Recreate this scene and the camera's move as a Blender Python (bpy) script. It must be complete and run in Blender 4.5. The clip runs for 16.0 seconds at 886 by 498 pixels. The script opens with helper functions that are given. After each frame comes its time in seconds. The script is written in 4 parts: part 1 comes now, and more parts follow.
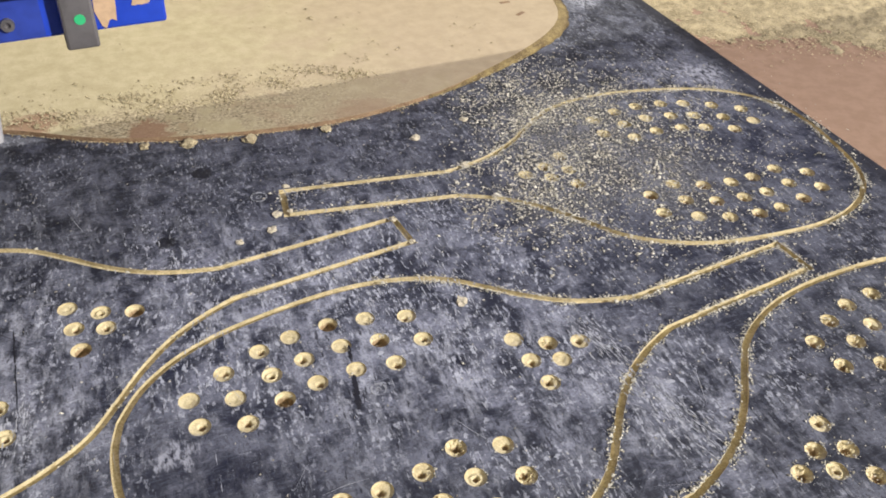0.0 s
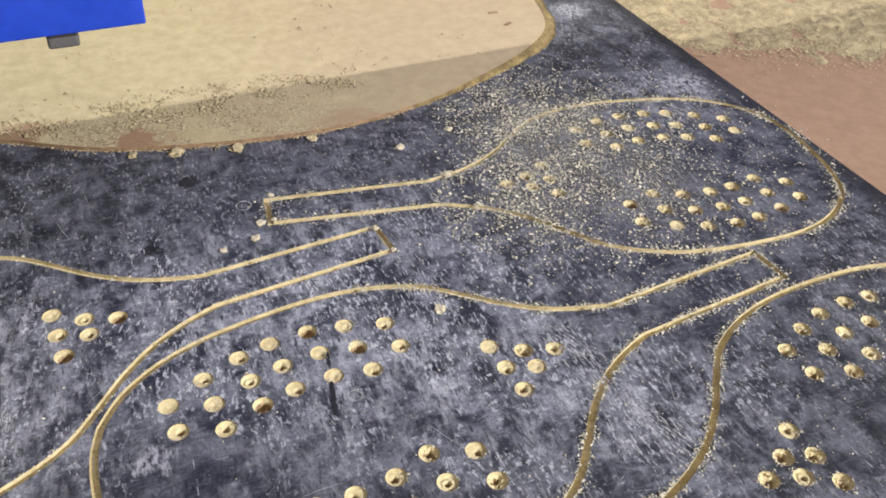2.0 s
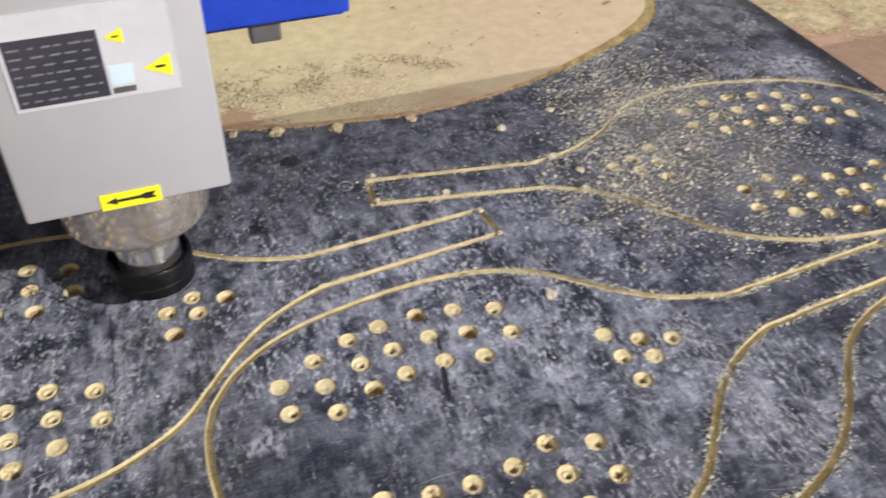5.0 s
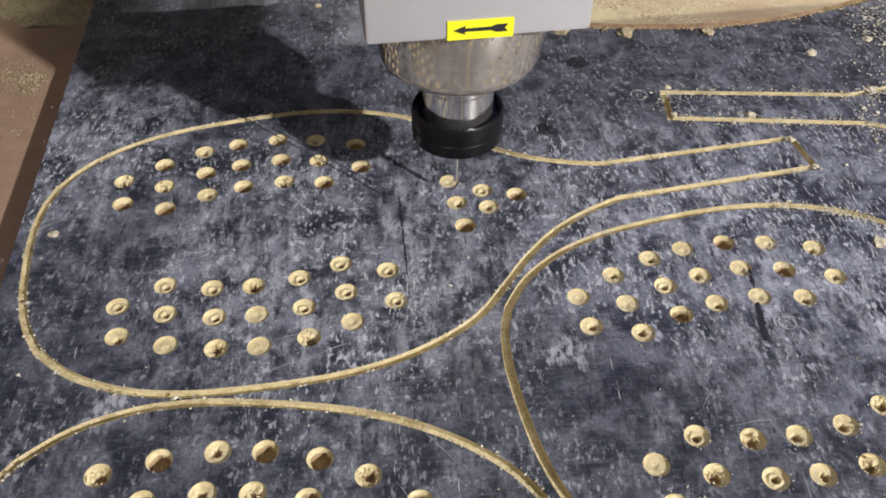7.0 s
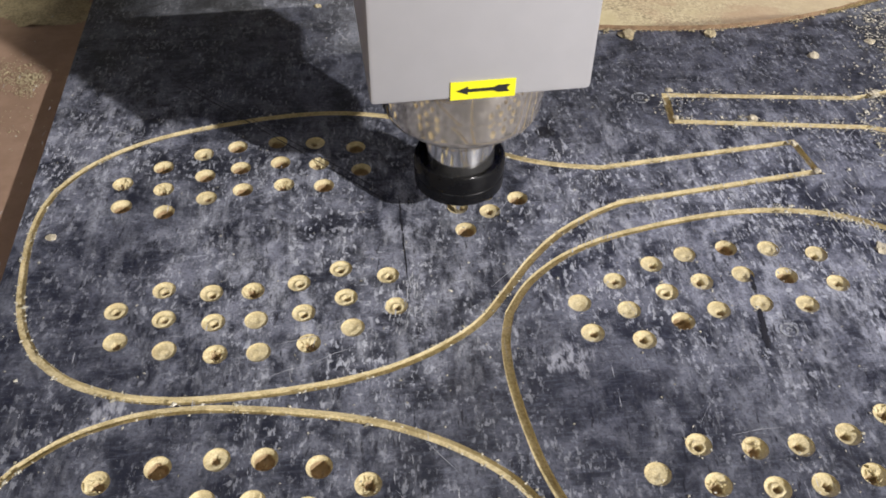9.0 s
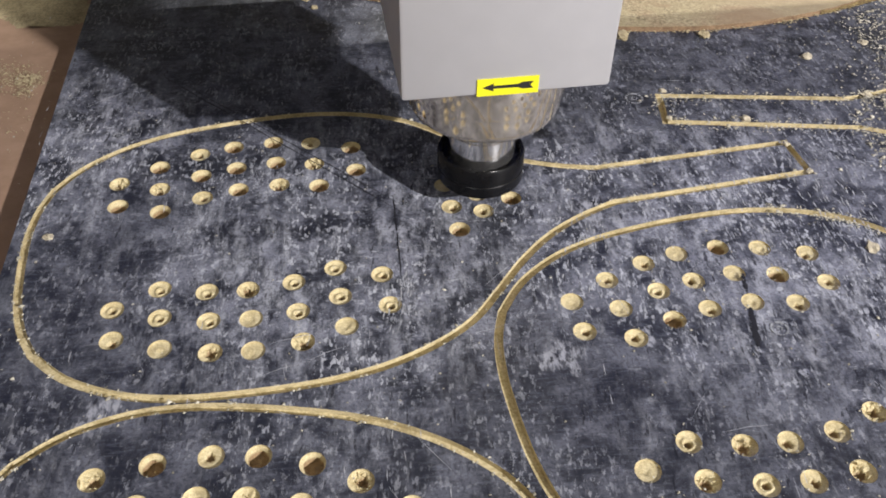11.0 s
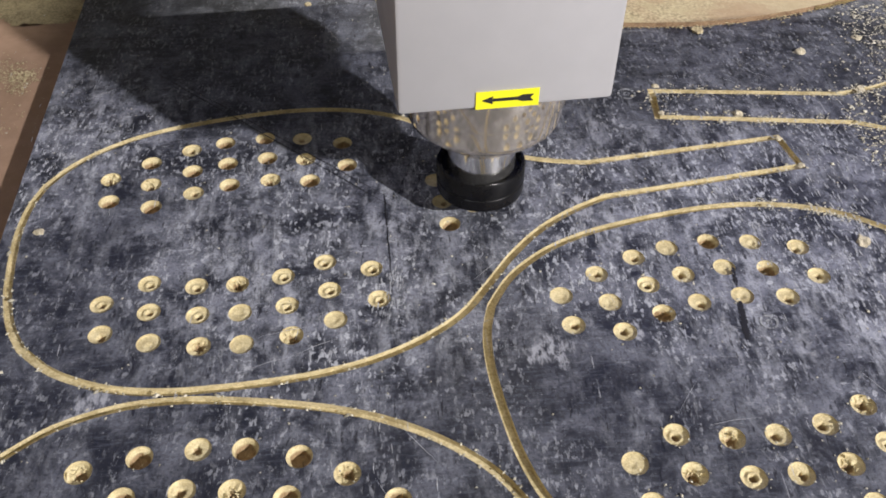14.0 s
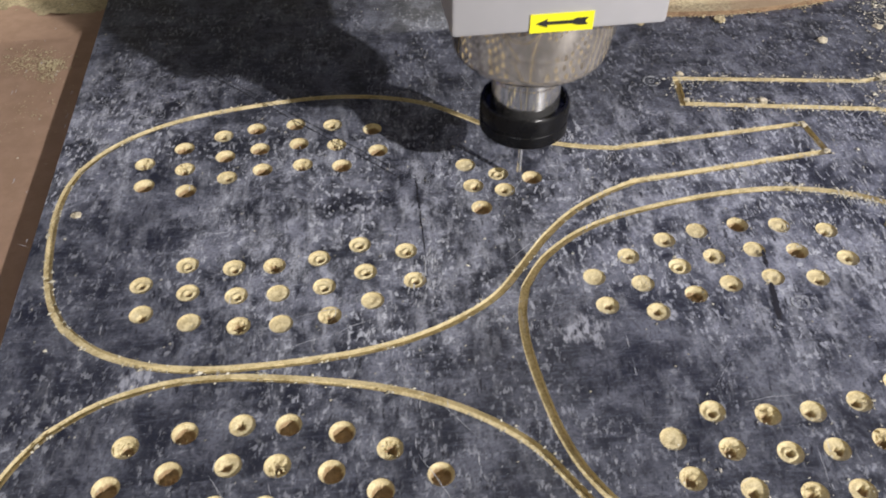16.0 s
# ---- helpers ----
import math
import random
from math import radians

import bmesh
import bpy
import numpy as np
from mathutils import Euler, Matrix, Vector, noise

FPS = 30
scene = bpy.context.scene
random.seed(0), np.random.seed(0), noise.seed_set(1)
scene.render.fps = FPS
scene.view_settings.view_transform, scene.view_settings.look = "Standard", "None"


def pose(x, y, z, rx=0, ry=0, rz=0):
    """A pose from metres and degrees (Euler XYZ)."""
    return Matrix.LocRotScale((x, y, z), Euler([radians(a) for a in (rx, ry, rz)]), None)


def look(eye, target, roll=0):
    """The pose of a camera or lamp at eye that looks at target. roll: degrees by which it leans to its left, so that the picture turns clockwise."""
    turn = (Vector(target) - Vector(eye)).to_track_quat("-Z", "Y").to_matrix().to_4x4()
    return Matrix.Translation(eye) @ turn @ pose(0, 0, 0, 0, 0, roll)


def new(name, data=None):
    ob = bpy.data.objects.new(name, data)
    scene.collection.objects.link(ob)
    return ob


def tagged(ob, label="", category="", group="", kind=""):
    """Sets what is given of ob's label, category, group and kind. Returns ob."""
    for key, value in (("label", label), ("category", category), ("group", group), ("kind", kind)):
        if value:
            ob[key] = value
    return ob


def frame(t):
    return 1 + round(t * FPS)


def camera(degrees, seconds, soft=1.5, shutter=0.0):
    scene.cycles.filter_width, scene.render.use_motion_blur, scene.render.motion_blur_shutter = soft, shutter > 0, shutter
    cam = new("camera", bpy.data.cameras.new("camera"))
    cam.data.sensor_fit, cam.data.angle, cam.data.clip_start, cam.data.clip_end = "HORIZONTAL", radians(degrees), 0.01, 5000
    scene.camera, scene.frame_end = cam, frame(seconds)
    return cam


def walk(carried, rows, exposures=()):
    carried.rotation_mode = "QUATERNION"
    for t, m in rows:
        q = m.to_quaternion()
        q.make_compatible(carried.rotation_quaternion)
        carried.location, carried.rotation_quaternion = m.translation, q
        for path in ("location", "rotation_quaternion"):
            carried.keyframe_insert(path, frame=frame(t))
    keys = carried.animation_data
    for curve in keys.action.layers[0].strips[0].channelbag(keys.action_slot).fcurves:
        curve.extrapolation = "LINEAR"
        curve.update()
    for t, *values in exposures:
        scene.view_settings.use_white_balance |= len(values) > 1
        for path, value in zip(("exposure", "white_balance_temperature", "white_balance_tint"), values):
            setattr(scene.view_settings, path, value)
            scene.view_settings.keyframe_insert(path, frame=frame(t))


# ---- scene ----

# ---- camera ----
def cam_pose(x, y, z, pitch, yaw, roll):
    return pose(x, y, z, 90 + pitch, 0, yaw) @ pose(0, 0, 0, 0, 0, roll)


cam = camera(54.10, 16.0, soft=1.8, shutter=0.5)
walk(cam, [(r[0], cam_pose(*r[1:])) for r in (
    (0, 0.1073, -0.0383, 0.3953, -38.92, -18.06, 3.37),
    (0.5, 0.1077, -0.0394, 0.3967, -38.91, -18.27, 3.58),
    (1, 0.1141, -0.0424, 0.4021, -38.71, -17.89, 3.41),
    (1.5, 0.1179, -0.0466, 0.4045, -38.61, -17.78, 3.32),
    (2, 0.1213, -0.0489, 0.4041, -38.58, -17.77, 3.32),
    (2.5, 0.1247, -0.0491, 0.4029, -38.57, -17.68, 3.21),
    (3, 0.1250, -0.0460, 0.4090, -38.54, -17.73, 3.22),
    (3.2, 0.1255, -0.0450, 0.4096, -38.53, -17.72, 3.21),
    (5.3, 0.0745, -0.0235, 0.3781, -40.10, -10.18, 0.11),
    (5.5, 0.0603, -0.0191, 0.3687, -40.53, -7.75, -0.27),
    (6, 0.0167, -0.0076, 0.3613, -41.92, -2.49, -0.49),
    (6.5, 0.0061, 0.0012, 0.3532, -43.32, -0.16, 0.05),
    (7, 0.0000, 0.0000, 0.3500, -44.17, 0.00, 0.66),
    (7.5, 0.0052, 0.0006, 0.3471, -44.49, 0.07, 0.79),
    (8, 0.0028, -0.0005, 0.3510, -44.54, -0.09, 0.90),
    (8.5, -0.0003, -0.0001, 0.3507, -44.44, -0.11, 0.90),
    (9, -0.0012, 0.0060, 0.3519, -44.49, -0.15, 0.94),
    (11.5, 0.0054, 0.0022, 0.3541, -44.42, -0.04, 0.83),
    (12, 0.0076, 0.0030, 0.3526, -44.41, 0.19, 0.63),
    (12.5, 0.0059, 0.0026, 0.3514, -44.35, 0.06, 0.75),
    (13, 0.0077, 0.0046, 0.3509, -44.39, 0.17, 0.64),
    (13.5, 0.0092, 0.0009, 0.3521, -44.46, 0.17, 0.64),
    (14, 0.0109, -0.0003, 0.3511, -44.32, 0.26, 0.56),
    (14.5, 0.0096, 0.0003, 0.3523, -44.44, 0.32, 0.49),
    (15, 0.0079, 0.0017, 0.3517, -44.40, 0.27, 0.49),
    (15.5, 0.0049, -0.0018, 0.3520, -44.28, 0.44, 0.42),
    (16, -0.0081, -0.0117, 0.3483, -44.36, 0.28, 0.55),
)], exposures=[(0.0, 0.09), (3.2, 0.09), (6.5, -0.03), (16.0, -0.03)])

# ---- world and light ----
world = bpy.data.worlds.new("workshop_air")
scene.world = world
world.use_nodes = True
bg = world.node_tree.nodes["Background"]
bg.inputs["Color"].default_value = (0.75, 0.8, 0.9, 1)
bg.inputs["Strength"].default_value = 0.014


def area_lamp(name, eye, target, size, power, colour, size_y=None):
    data = bpy.data.lights.new(name, "AREA")
    data.energy, data.color, data.size = power, colour, size
    if size_y:
        data.shape, data.size_y = "RECTANGLE", size_y
    ob = new(name, data)
    ob.matrix_world = look(eye, target)
    return tagged(ob, kind="structure")


KEY = Vector((2.60, -1.905, 1.98))
area_lamp("work_lamp_light", KEY, (0.05, 0.45, 0.0), 0.085, 250, (1.0, 0.965, 0.965))
# a long tube behind the gantry and an added fill light over the near side
area_lamp("back_tube_light", (0.30, 2.62, 2.35), (0.615, 0.70, 0.0), 0.9, 66, (1.0, 0.96, 0.88), 0.035)
area_lamp("front_fill_light", (-0.9, -1.6, 2.70), (-0.9, -1.6, 0), 1.2, 6, (0.90, 0.95, 1.0), 0.10)


# ---- helpers for materials ----
def mat_new(name):
    m = bpy.data.materials.new(name)
    m.use_nodes = True
    nt = m.node_tree
    return m, nt, nt.nodes["Principled BSDF"]


def coords(nt, world_space, scale):
    if world_space:
        src = nt.nodes.new("ShaderNodeNewGeometry").outputs["Position"]
    else:
        src = nt.nodes.new("ShaderNodeTexCoord").outputs["Object"]
    mp = nt.nodes.new("ShaderNodeMapping")
    mp.inputs["Scale"].default_value = scale
    nt.links.new(src, mp.inputs["Vector"])
    return mp


def noise_of(nt, mp, scale, detail=4.0, rough=0.6, distortion=0.0):
    n = nt.nodes.new("ShaderNodeTexNoise")
    n.inputs["Scale"].default_value = scale
    n.inputs["Detail"].default_value = detail
    n.inputs["Roughness"].default_value = rough
    n.inputs["Distortion"].default_value = distortion
    nt.links.new(mp.outputs["Vector"], n.inputs["Vector"])
    return n.outputs["Fac"]


def ramp_of(nt, fac, lo, hi, a=0.0, b=1.0):
    r = nt.nodes.new("ShaderNodeMapRange")
    r.interpolation_type = "SMOOTHSTEP"
    for k, v in (("From Min", lo), ("From Max", hi), ("To Min", a), ("To Max", b)):
        r.inputs[k].default_value = v
    nt.links.new(fac, r.inputs["Value"])
    return r.outputs["Result"]


def math_of(nt, op, a, b):
    n = nt.nodes.new("ShaderNodeMath")
    n.operation = op
    for k, v in enumerate((a, b)):
        if isinstance(v, (int, float)):
            n.inputs[k].default_value = v
        else:
            nt.links.new(v, n.inputs[k])
    return n.outputs[0]


def mix_of(nt, fac, a, b):
    n = nt.nodes.new("ShaderNodeMix")
    n.data_type = "RGBA"
    for key, v in (("Factor", fac), ("A", a), ("B", b)):
        sock = [s for s in n.inputs if s.name == key and (s.type == "RGBA" or key == "Factor")][0]
        if isinstance(v, tuple):
            sock.default_value = (*v, 1)
        elif isinstance(v, (int, float)):
            sock.default_value = v
        else:
            nt.links.new(v, sock)
    return [s for s in n.outputs if s.type == "RGBA"][0]


def bump_of(nt, bsdf, height, strength, distance=0.001):
    b = nt.nodes.new("ShaderNodeBump")
    b.inputs["Strength"].default_value = strength
    b.inputs["Distance"].default_value = distance
    nt.links.new(height, b.inputs["Height"])
    nt.links.new(b.outputs["Normal"], bsdf.inputs["Normal"])


def simple(name, colour, rough=0.5, metal=0.0, vary=0.15, scale=60.0, bump=0.0, world_space=False):
    """A plain surface with two scales of variation."""
    m, nt, bsdf = mat_new(name)
    mp = coords(nt, world_space, (1, 1, 1))
    fine = noise_of(nt, mp, scale * 6, 3)
    broad = noise_of(nt, mp, scale, 4)
    f = math_of(nt, "MULTIPLY", math_of(nt, "ADD", fine, broad), 0.5)
    dark = tuple(c * (1 - vary) for c in colour)
    light = tuple(min(1, c * (1 + vary)) for c in colour)
    nt.links.new(mix_of(nt, ramp_of(nt, f, 0.3, 0.7), dark, light), bsdf.inputs["Base Color"])
    nt.links.new(ramp_of(nt, broad, 0.3, 0.7, max(0.05, rough - 0.1), min(1, rough + 0.1)), bsdf.inputs["Roughness"])
    bsdf.inputs["Metallic"].default_value = metal
    if bump:
        bump_of(nt, bsdf, fine, bump)
    return m


# ---- materials ----
def turned_coords(nt, degrees, scale):
    """World coordinates turned first and stretched after, so that streaks run at that angle."""
    src = nt.nodes.new("ShaderNodeNewGeometry").outputs["Position"]
    mp = nt.nodes.new("ShaderNodeMapping")
    mp.vector_type = "TEXTURE"
    mp.inputs["Rotation"].default_value = (0, 0, radians(degrees))
    mp.inputs["Scale"].default_value = scale
    nt.links.new(src, mp.inputs["Vector"])
    return mp


def spot_of(nt, mp, spot, near, far, ragged=None, wobble=0.0):
    """1 at a place of the plan, fading to 0, with an edge that a noise makes uneven."""
    gap = nt.nodes.new("ShaderNodeVectorMath")
    gap.operation = "DISTANCE"
    gap.inputs[1].default_value = (*spot, 0)
    nt.links.new(mp.outputs["Vector"], gap.inputs[0])
    away = gap.outputs["Value"]
    if ragged is not None:
        away = math_of(nt, "ADD", away, math_of(nt, "MULTIPLY", math_of(nt, "SUBTRACT", ragged, 0.5), wobble))
    return ramp_of(nt, away, near, far, 1.0, 0.0)


def most_of(nt, masks):
    out = masks[0]
    for k in masks[1:]:
        out = math_of(nt, "MAXIMUM", out, k)
    return out


def laminate_material():
    """Dark phenolic film: cloudy with rubbed-in dust, flecked and scratched mostly along the sheet."""
    m, nt, bsdf = mat_new("phenolic_film")
    iso = coords(nt, True, (1, 1, 1))
    along = turned_coords(nt, 4, (1, 1.7, 1))
    fibre = turned_coords(nt, 5, (1, 5, 1))
    across = turned_coords(nt, 6, (7, 1, 1))
    cloud = noise_of(nt, iso, 9, 5, 0.62, 0.6)
    mottle = noise_of(nt, iso, 38, 8, 0.72, 0.4)
    patch = noise_of(nt, along, 70, 7, 0.72, 0.3)
    fleck = noise_of(nt, turned_coords(nt, 4, (1, 2.2, 1)), 330, 4, 0.68, 0.2)
    tick = noise_of(nt, turned_coords(nt, 8, (2.6, 1, 1)), 300, 4, 0.68, 0.2)
    grit = noise_of(nt, iso, 520, 4, 0.7)
    streak = noise_of(nt, fibre, 330, 4, 0.7)
    hair = noise_of(nt, fibre, 520, 3, 0.65)
    weave = noise_of(nt, across, 420, 4, 0.7)
    nick = noise_of(nt, turned_coords(nt, 2, (1, 4, 1)), 300, 3, 0.6)
    crowd = noise_of(nt, along, 24, 6, 0.7, 0.5)
    curtain = noise_of(nt, turned_coords(nt, 5, (1, 3.4, 1)), 95, 6, 0.68, 0.2)
    gloom = noise_of(nt, iso, 30, 6, 0.7, 0.5)

    def times(*f):
        out = f[0]
        for k in f[1:]:
            out = math_of(nt, "MULTIPLY", out, k)
        return out

    # rubbed zones with more dust, plus some of the film's sheen painted in
    zone = most_of(nt, [times(spot_of(nt, iso, p, lo, hi, cloud, 0.16), k) for p, lo, hi, k in (
        ((0.21, 0.38), 0.05, 0.17, 1.0), ((0.09, 0.40), 0.03, 0.13, 1.0), ((-0.06, 0.36), 0.05, 0.15, 1.0), ((-0.24, 0.44), 0.03, 0.12, 0.9), ((0.36, 0.24), 0.03, 0.10, 0.55), ((0.27, 0.31), 0.03, 0.13, 1.0), ((0.55, 0.62), 0.02, 0.09, 0.5))])
    zone = math_of(nt, "ADD", times(zone, 0.78), 0.22)
    col = mix_of(nt, times(ramp_of(nt, mottle, 0.41, 0.63), math_of(nt, "ADD", times(zone, 0.7), 0.3)), (0.021, 0.023, 0.032), (0.210, 0.219, 0.270))
    col = mix_of(nt, times(ramp_of(nt, weave, 0.50, 0.66), 0.22), col, (0.20, 0.215, 0.27))
    col = mix_of(nt, times(ramp_of(nt, patch, 0.47, 0.65), ramp_of(nt, cloud, 0.40, 0.58), zone, 0.85), col, (0.385, 0.40, 0.465))
    col = mix_of(nt, times(ramp_of(nt, gloom, 0.52, 0.66), 0.75), col, (0.014, 0.015, 0.023))
    col = mix_of(nt, times(ramp_of(nt, curtain, 0.49, 0.66), ramp_of(nt, cloud, 0.36, 0.56), zone, 0.72), col, (0.44, 0.455, 0.51))
    col = mix_of(nt, times(ramp_of(nt, nick, 0.62, 0.68), 0.8), col, (0.010, 0.010, 0.015))
    col = mix_of(nt, times(ramp_of(nt, hair, 0.58, 0.68), 0.35), col, (0.012, 0.013, 0.020))
    col = mix_of(nt, times(ramp_of(nt, fleck, 0.55, 0.60), ramp_of(nt, crowd, 0.40, 0.58), math_of(nt, "ADD", times(zone, 0.75), 0.18), 0.88), col, (0.57, 0.59, 0.65))
    col = mix_of(nt, times(ramp_of(nt, streak, 0.56, 0.66), ramp_of(nt, crowd, 0.50, 0.60), zone, 0.75), col, (0.62, 0.635, 0.68))
    col = mix_of(nt, times(ramp_of(nt, tick, 0.60, 0.66), ramp_of(nt, mottle, 0.42, 0.56), zone, 0.75), col, (0.50, 0.52, 0.57))
    col = mix_of(nt, times(ramp_of(nt, grit, 0.50, 0.38), 0.45), col, (0.014, 0.015, 0.022))
    col = mix_of(nt, times(ramp_of(nt, grit, 0.65, 0.71), 0.5), col, (0.60, 0.60, 0.60))
    # fine dust round the cut nearest the offcut, lying in grains
    sift = most_of(nt, [spot_of(nt, iso, p, lo, hi, mottle, 0.12) for p, lo, hi in (((0.42, 0.56), 0.02, 0.11), ((0.37, 0.47), 0.01, 0.06), ((0.46, 0.48), 0.0, 0.09))])
    col = mix_of(nt, times(sift, ramp_of(nt, grit, 0.44, 0.58), 0.42), col, (0.36, 0.345, 0.29))
    # darker border along one edge of the sheet
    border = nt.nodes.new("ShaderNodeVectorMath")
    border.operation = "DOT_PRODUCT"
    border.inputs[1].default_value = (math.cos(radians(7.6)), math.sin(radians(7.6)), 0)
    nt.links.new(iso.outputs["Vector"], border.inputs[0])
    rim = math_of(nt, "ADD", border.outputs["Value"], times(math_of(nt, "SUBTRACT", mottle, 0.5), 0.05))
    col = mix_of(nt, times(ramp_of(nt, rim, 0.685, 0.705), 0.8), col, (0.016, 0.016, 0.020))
    # pale rubbed smudges; the farthest paints in the back tube's glancing reflection
    smudge_gleam = most_of(nt, [spot_of(nt, iso, p, r * 0.3, r, patch, 0.055) for p, r in (
        ((0.0655, 0.2852), 0.013), ((0.1124, 0.2973), 0.008), ((-0.1617, 0.2467), 0.014), ((-0.30, 0.43), 0.024), ((0.5362, 0.8275), 0.030), ((0.587, 0.640), 0.030), ((0.0899, 0.394), 0.010))])
    col = mix_of(nt, times(smudge_gleam, ramp_of(nt, fleck, 0.38, 0.58), 0.8), col, (0.40, 0.41, 0.46))
    # dark burnt spots
    burn = most_of(nt, [spot_of(nt, iso, p, r * 0.6, r, grit, 0.012) for p, r in (((0.0975, 0.5610), 0.0105), ((0.0673, 0.4776), 0.0085))])
    col = mix_of(nt, times(burn, 0.85), col, (0.008, 0.008, 0.010))
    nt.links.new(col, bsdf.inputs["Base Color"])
    nt.links.new(ramp_of(nt, mottle, 0.3, 0.7, 0.34, 0.54), bsdf.inputs["Roughness"])
    bsdf.inputs["Specular IOR Level"].default_value = 0.27
    bump_of(nt, bsdf, math_of(nt, "ADD", streak, times(grit, 0.6)), 0.35, 0.0004)
    return m


def wood_material(name, dark, light, scale=90, rough=0.8, bump=0.5, deep_tone=None):
    m, nt, bsdf = mat_new(name)
    mp = coords(nt, True, (1, 1, 1.6))
    a = noise_of(nt, mp, scale, 5, 0.65)
    b = noise_of(nt, mp, scale * 8, 3, 0.6)
    f = math_of(nt, "ADD", math_of(nt, "MULTIPLY", a, 0.6), math_of(nt, "MULTIPLY", b, 0.4))
    wood = mix_of(nt, ramp_of(nt, f, 0.36, 0.64), dark, light)
    # blends into the darker tone with depth
    if deep_tone:
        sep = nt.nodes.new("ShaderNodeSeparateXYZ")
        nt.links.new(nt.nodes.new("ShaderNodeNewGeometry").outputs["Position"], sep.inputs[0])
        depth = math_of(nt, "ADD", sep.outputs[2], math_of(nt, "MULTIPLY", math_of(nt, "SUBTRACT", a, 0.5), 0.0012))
        wood = mix_of(nt, ramp_of(nt, depth, -0.0044, -0.0024, 0.85, 0.0), wood, deep_tone)
    nt.links.new(wood, bsdf.inputs["Base Color"])
    bsdf.inputs["Roughness"].default_value = rough
    bump_of(nt, bsdf, b, bump, 0.0006)
    return m


def dusty_material(name, wood_dark, wood_light, dust, amount, scale=14):
    """Raw board with patches of settled sawdust."""
    m, nt, bsdf = mat_new(name)
    mp = coords(nt, True, (1, 1, 1))
    broad = noise_of(nt, mp, scale, 7, 0.7, 0.5)
    grain = noise_of(nt, mp, 420, 4, 0.7)
    mid = noise_of(nt, mp, 75, 5, 0.65)
    wood = mix_of(nt, ramp_of(nt, mid, 0.3, 0.7), wood_dark, wood_light)
    edge = math_of(nt, "ADD", broad, math_of(nt, "MULTIPLY", math_of(nt, "SUBTRACT", grain, 0.5), 0.25))
    cover = ramp_of(nt, edge, 1 - amount - 0.06, 1 - amount + 0.10)
    dustc = mix_of(nt, ramp_of(nt, grain, 0.34, 0.66), tuple(c * 0.62 for c in dust), dust)
    nt.links.new(mix_of(nt, cover, wood, dustc), bsdf.inputs["Base Color"])
    bsdf.inputs["Roughness"].default_value = 0.92
    bump_of(nt, bsdf, math_of(nt, "MULTIPLY", grain, cover), 0.7, 0.0015)
    return m


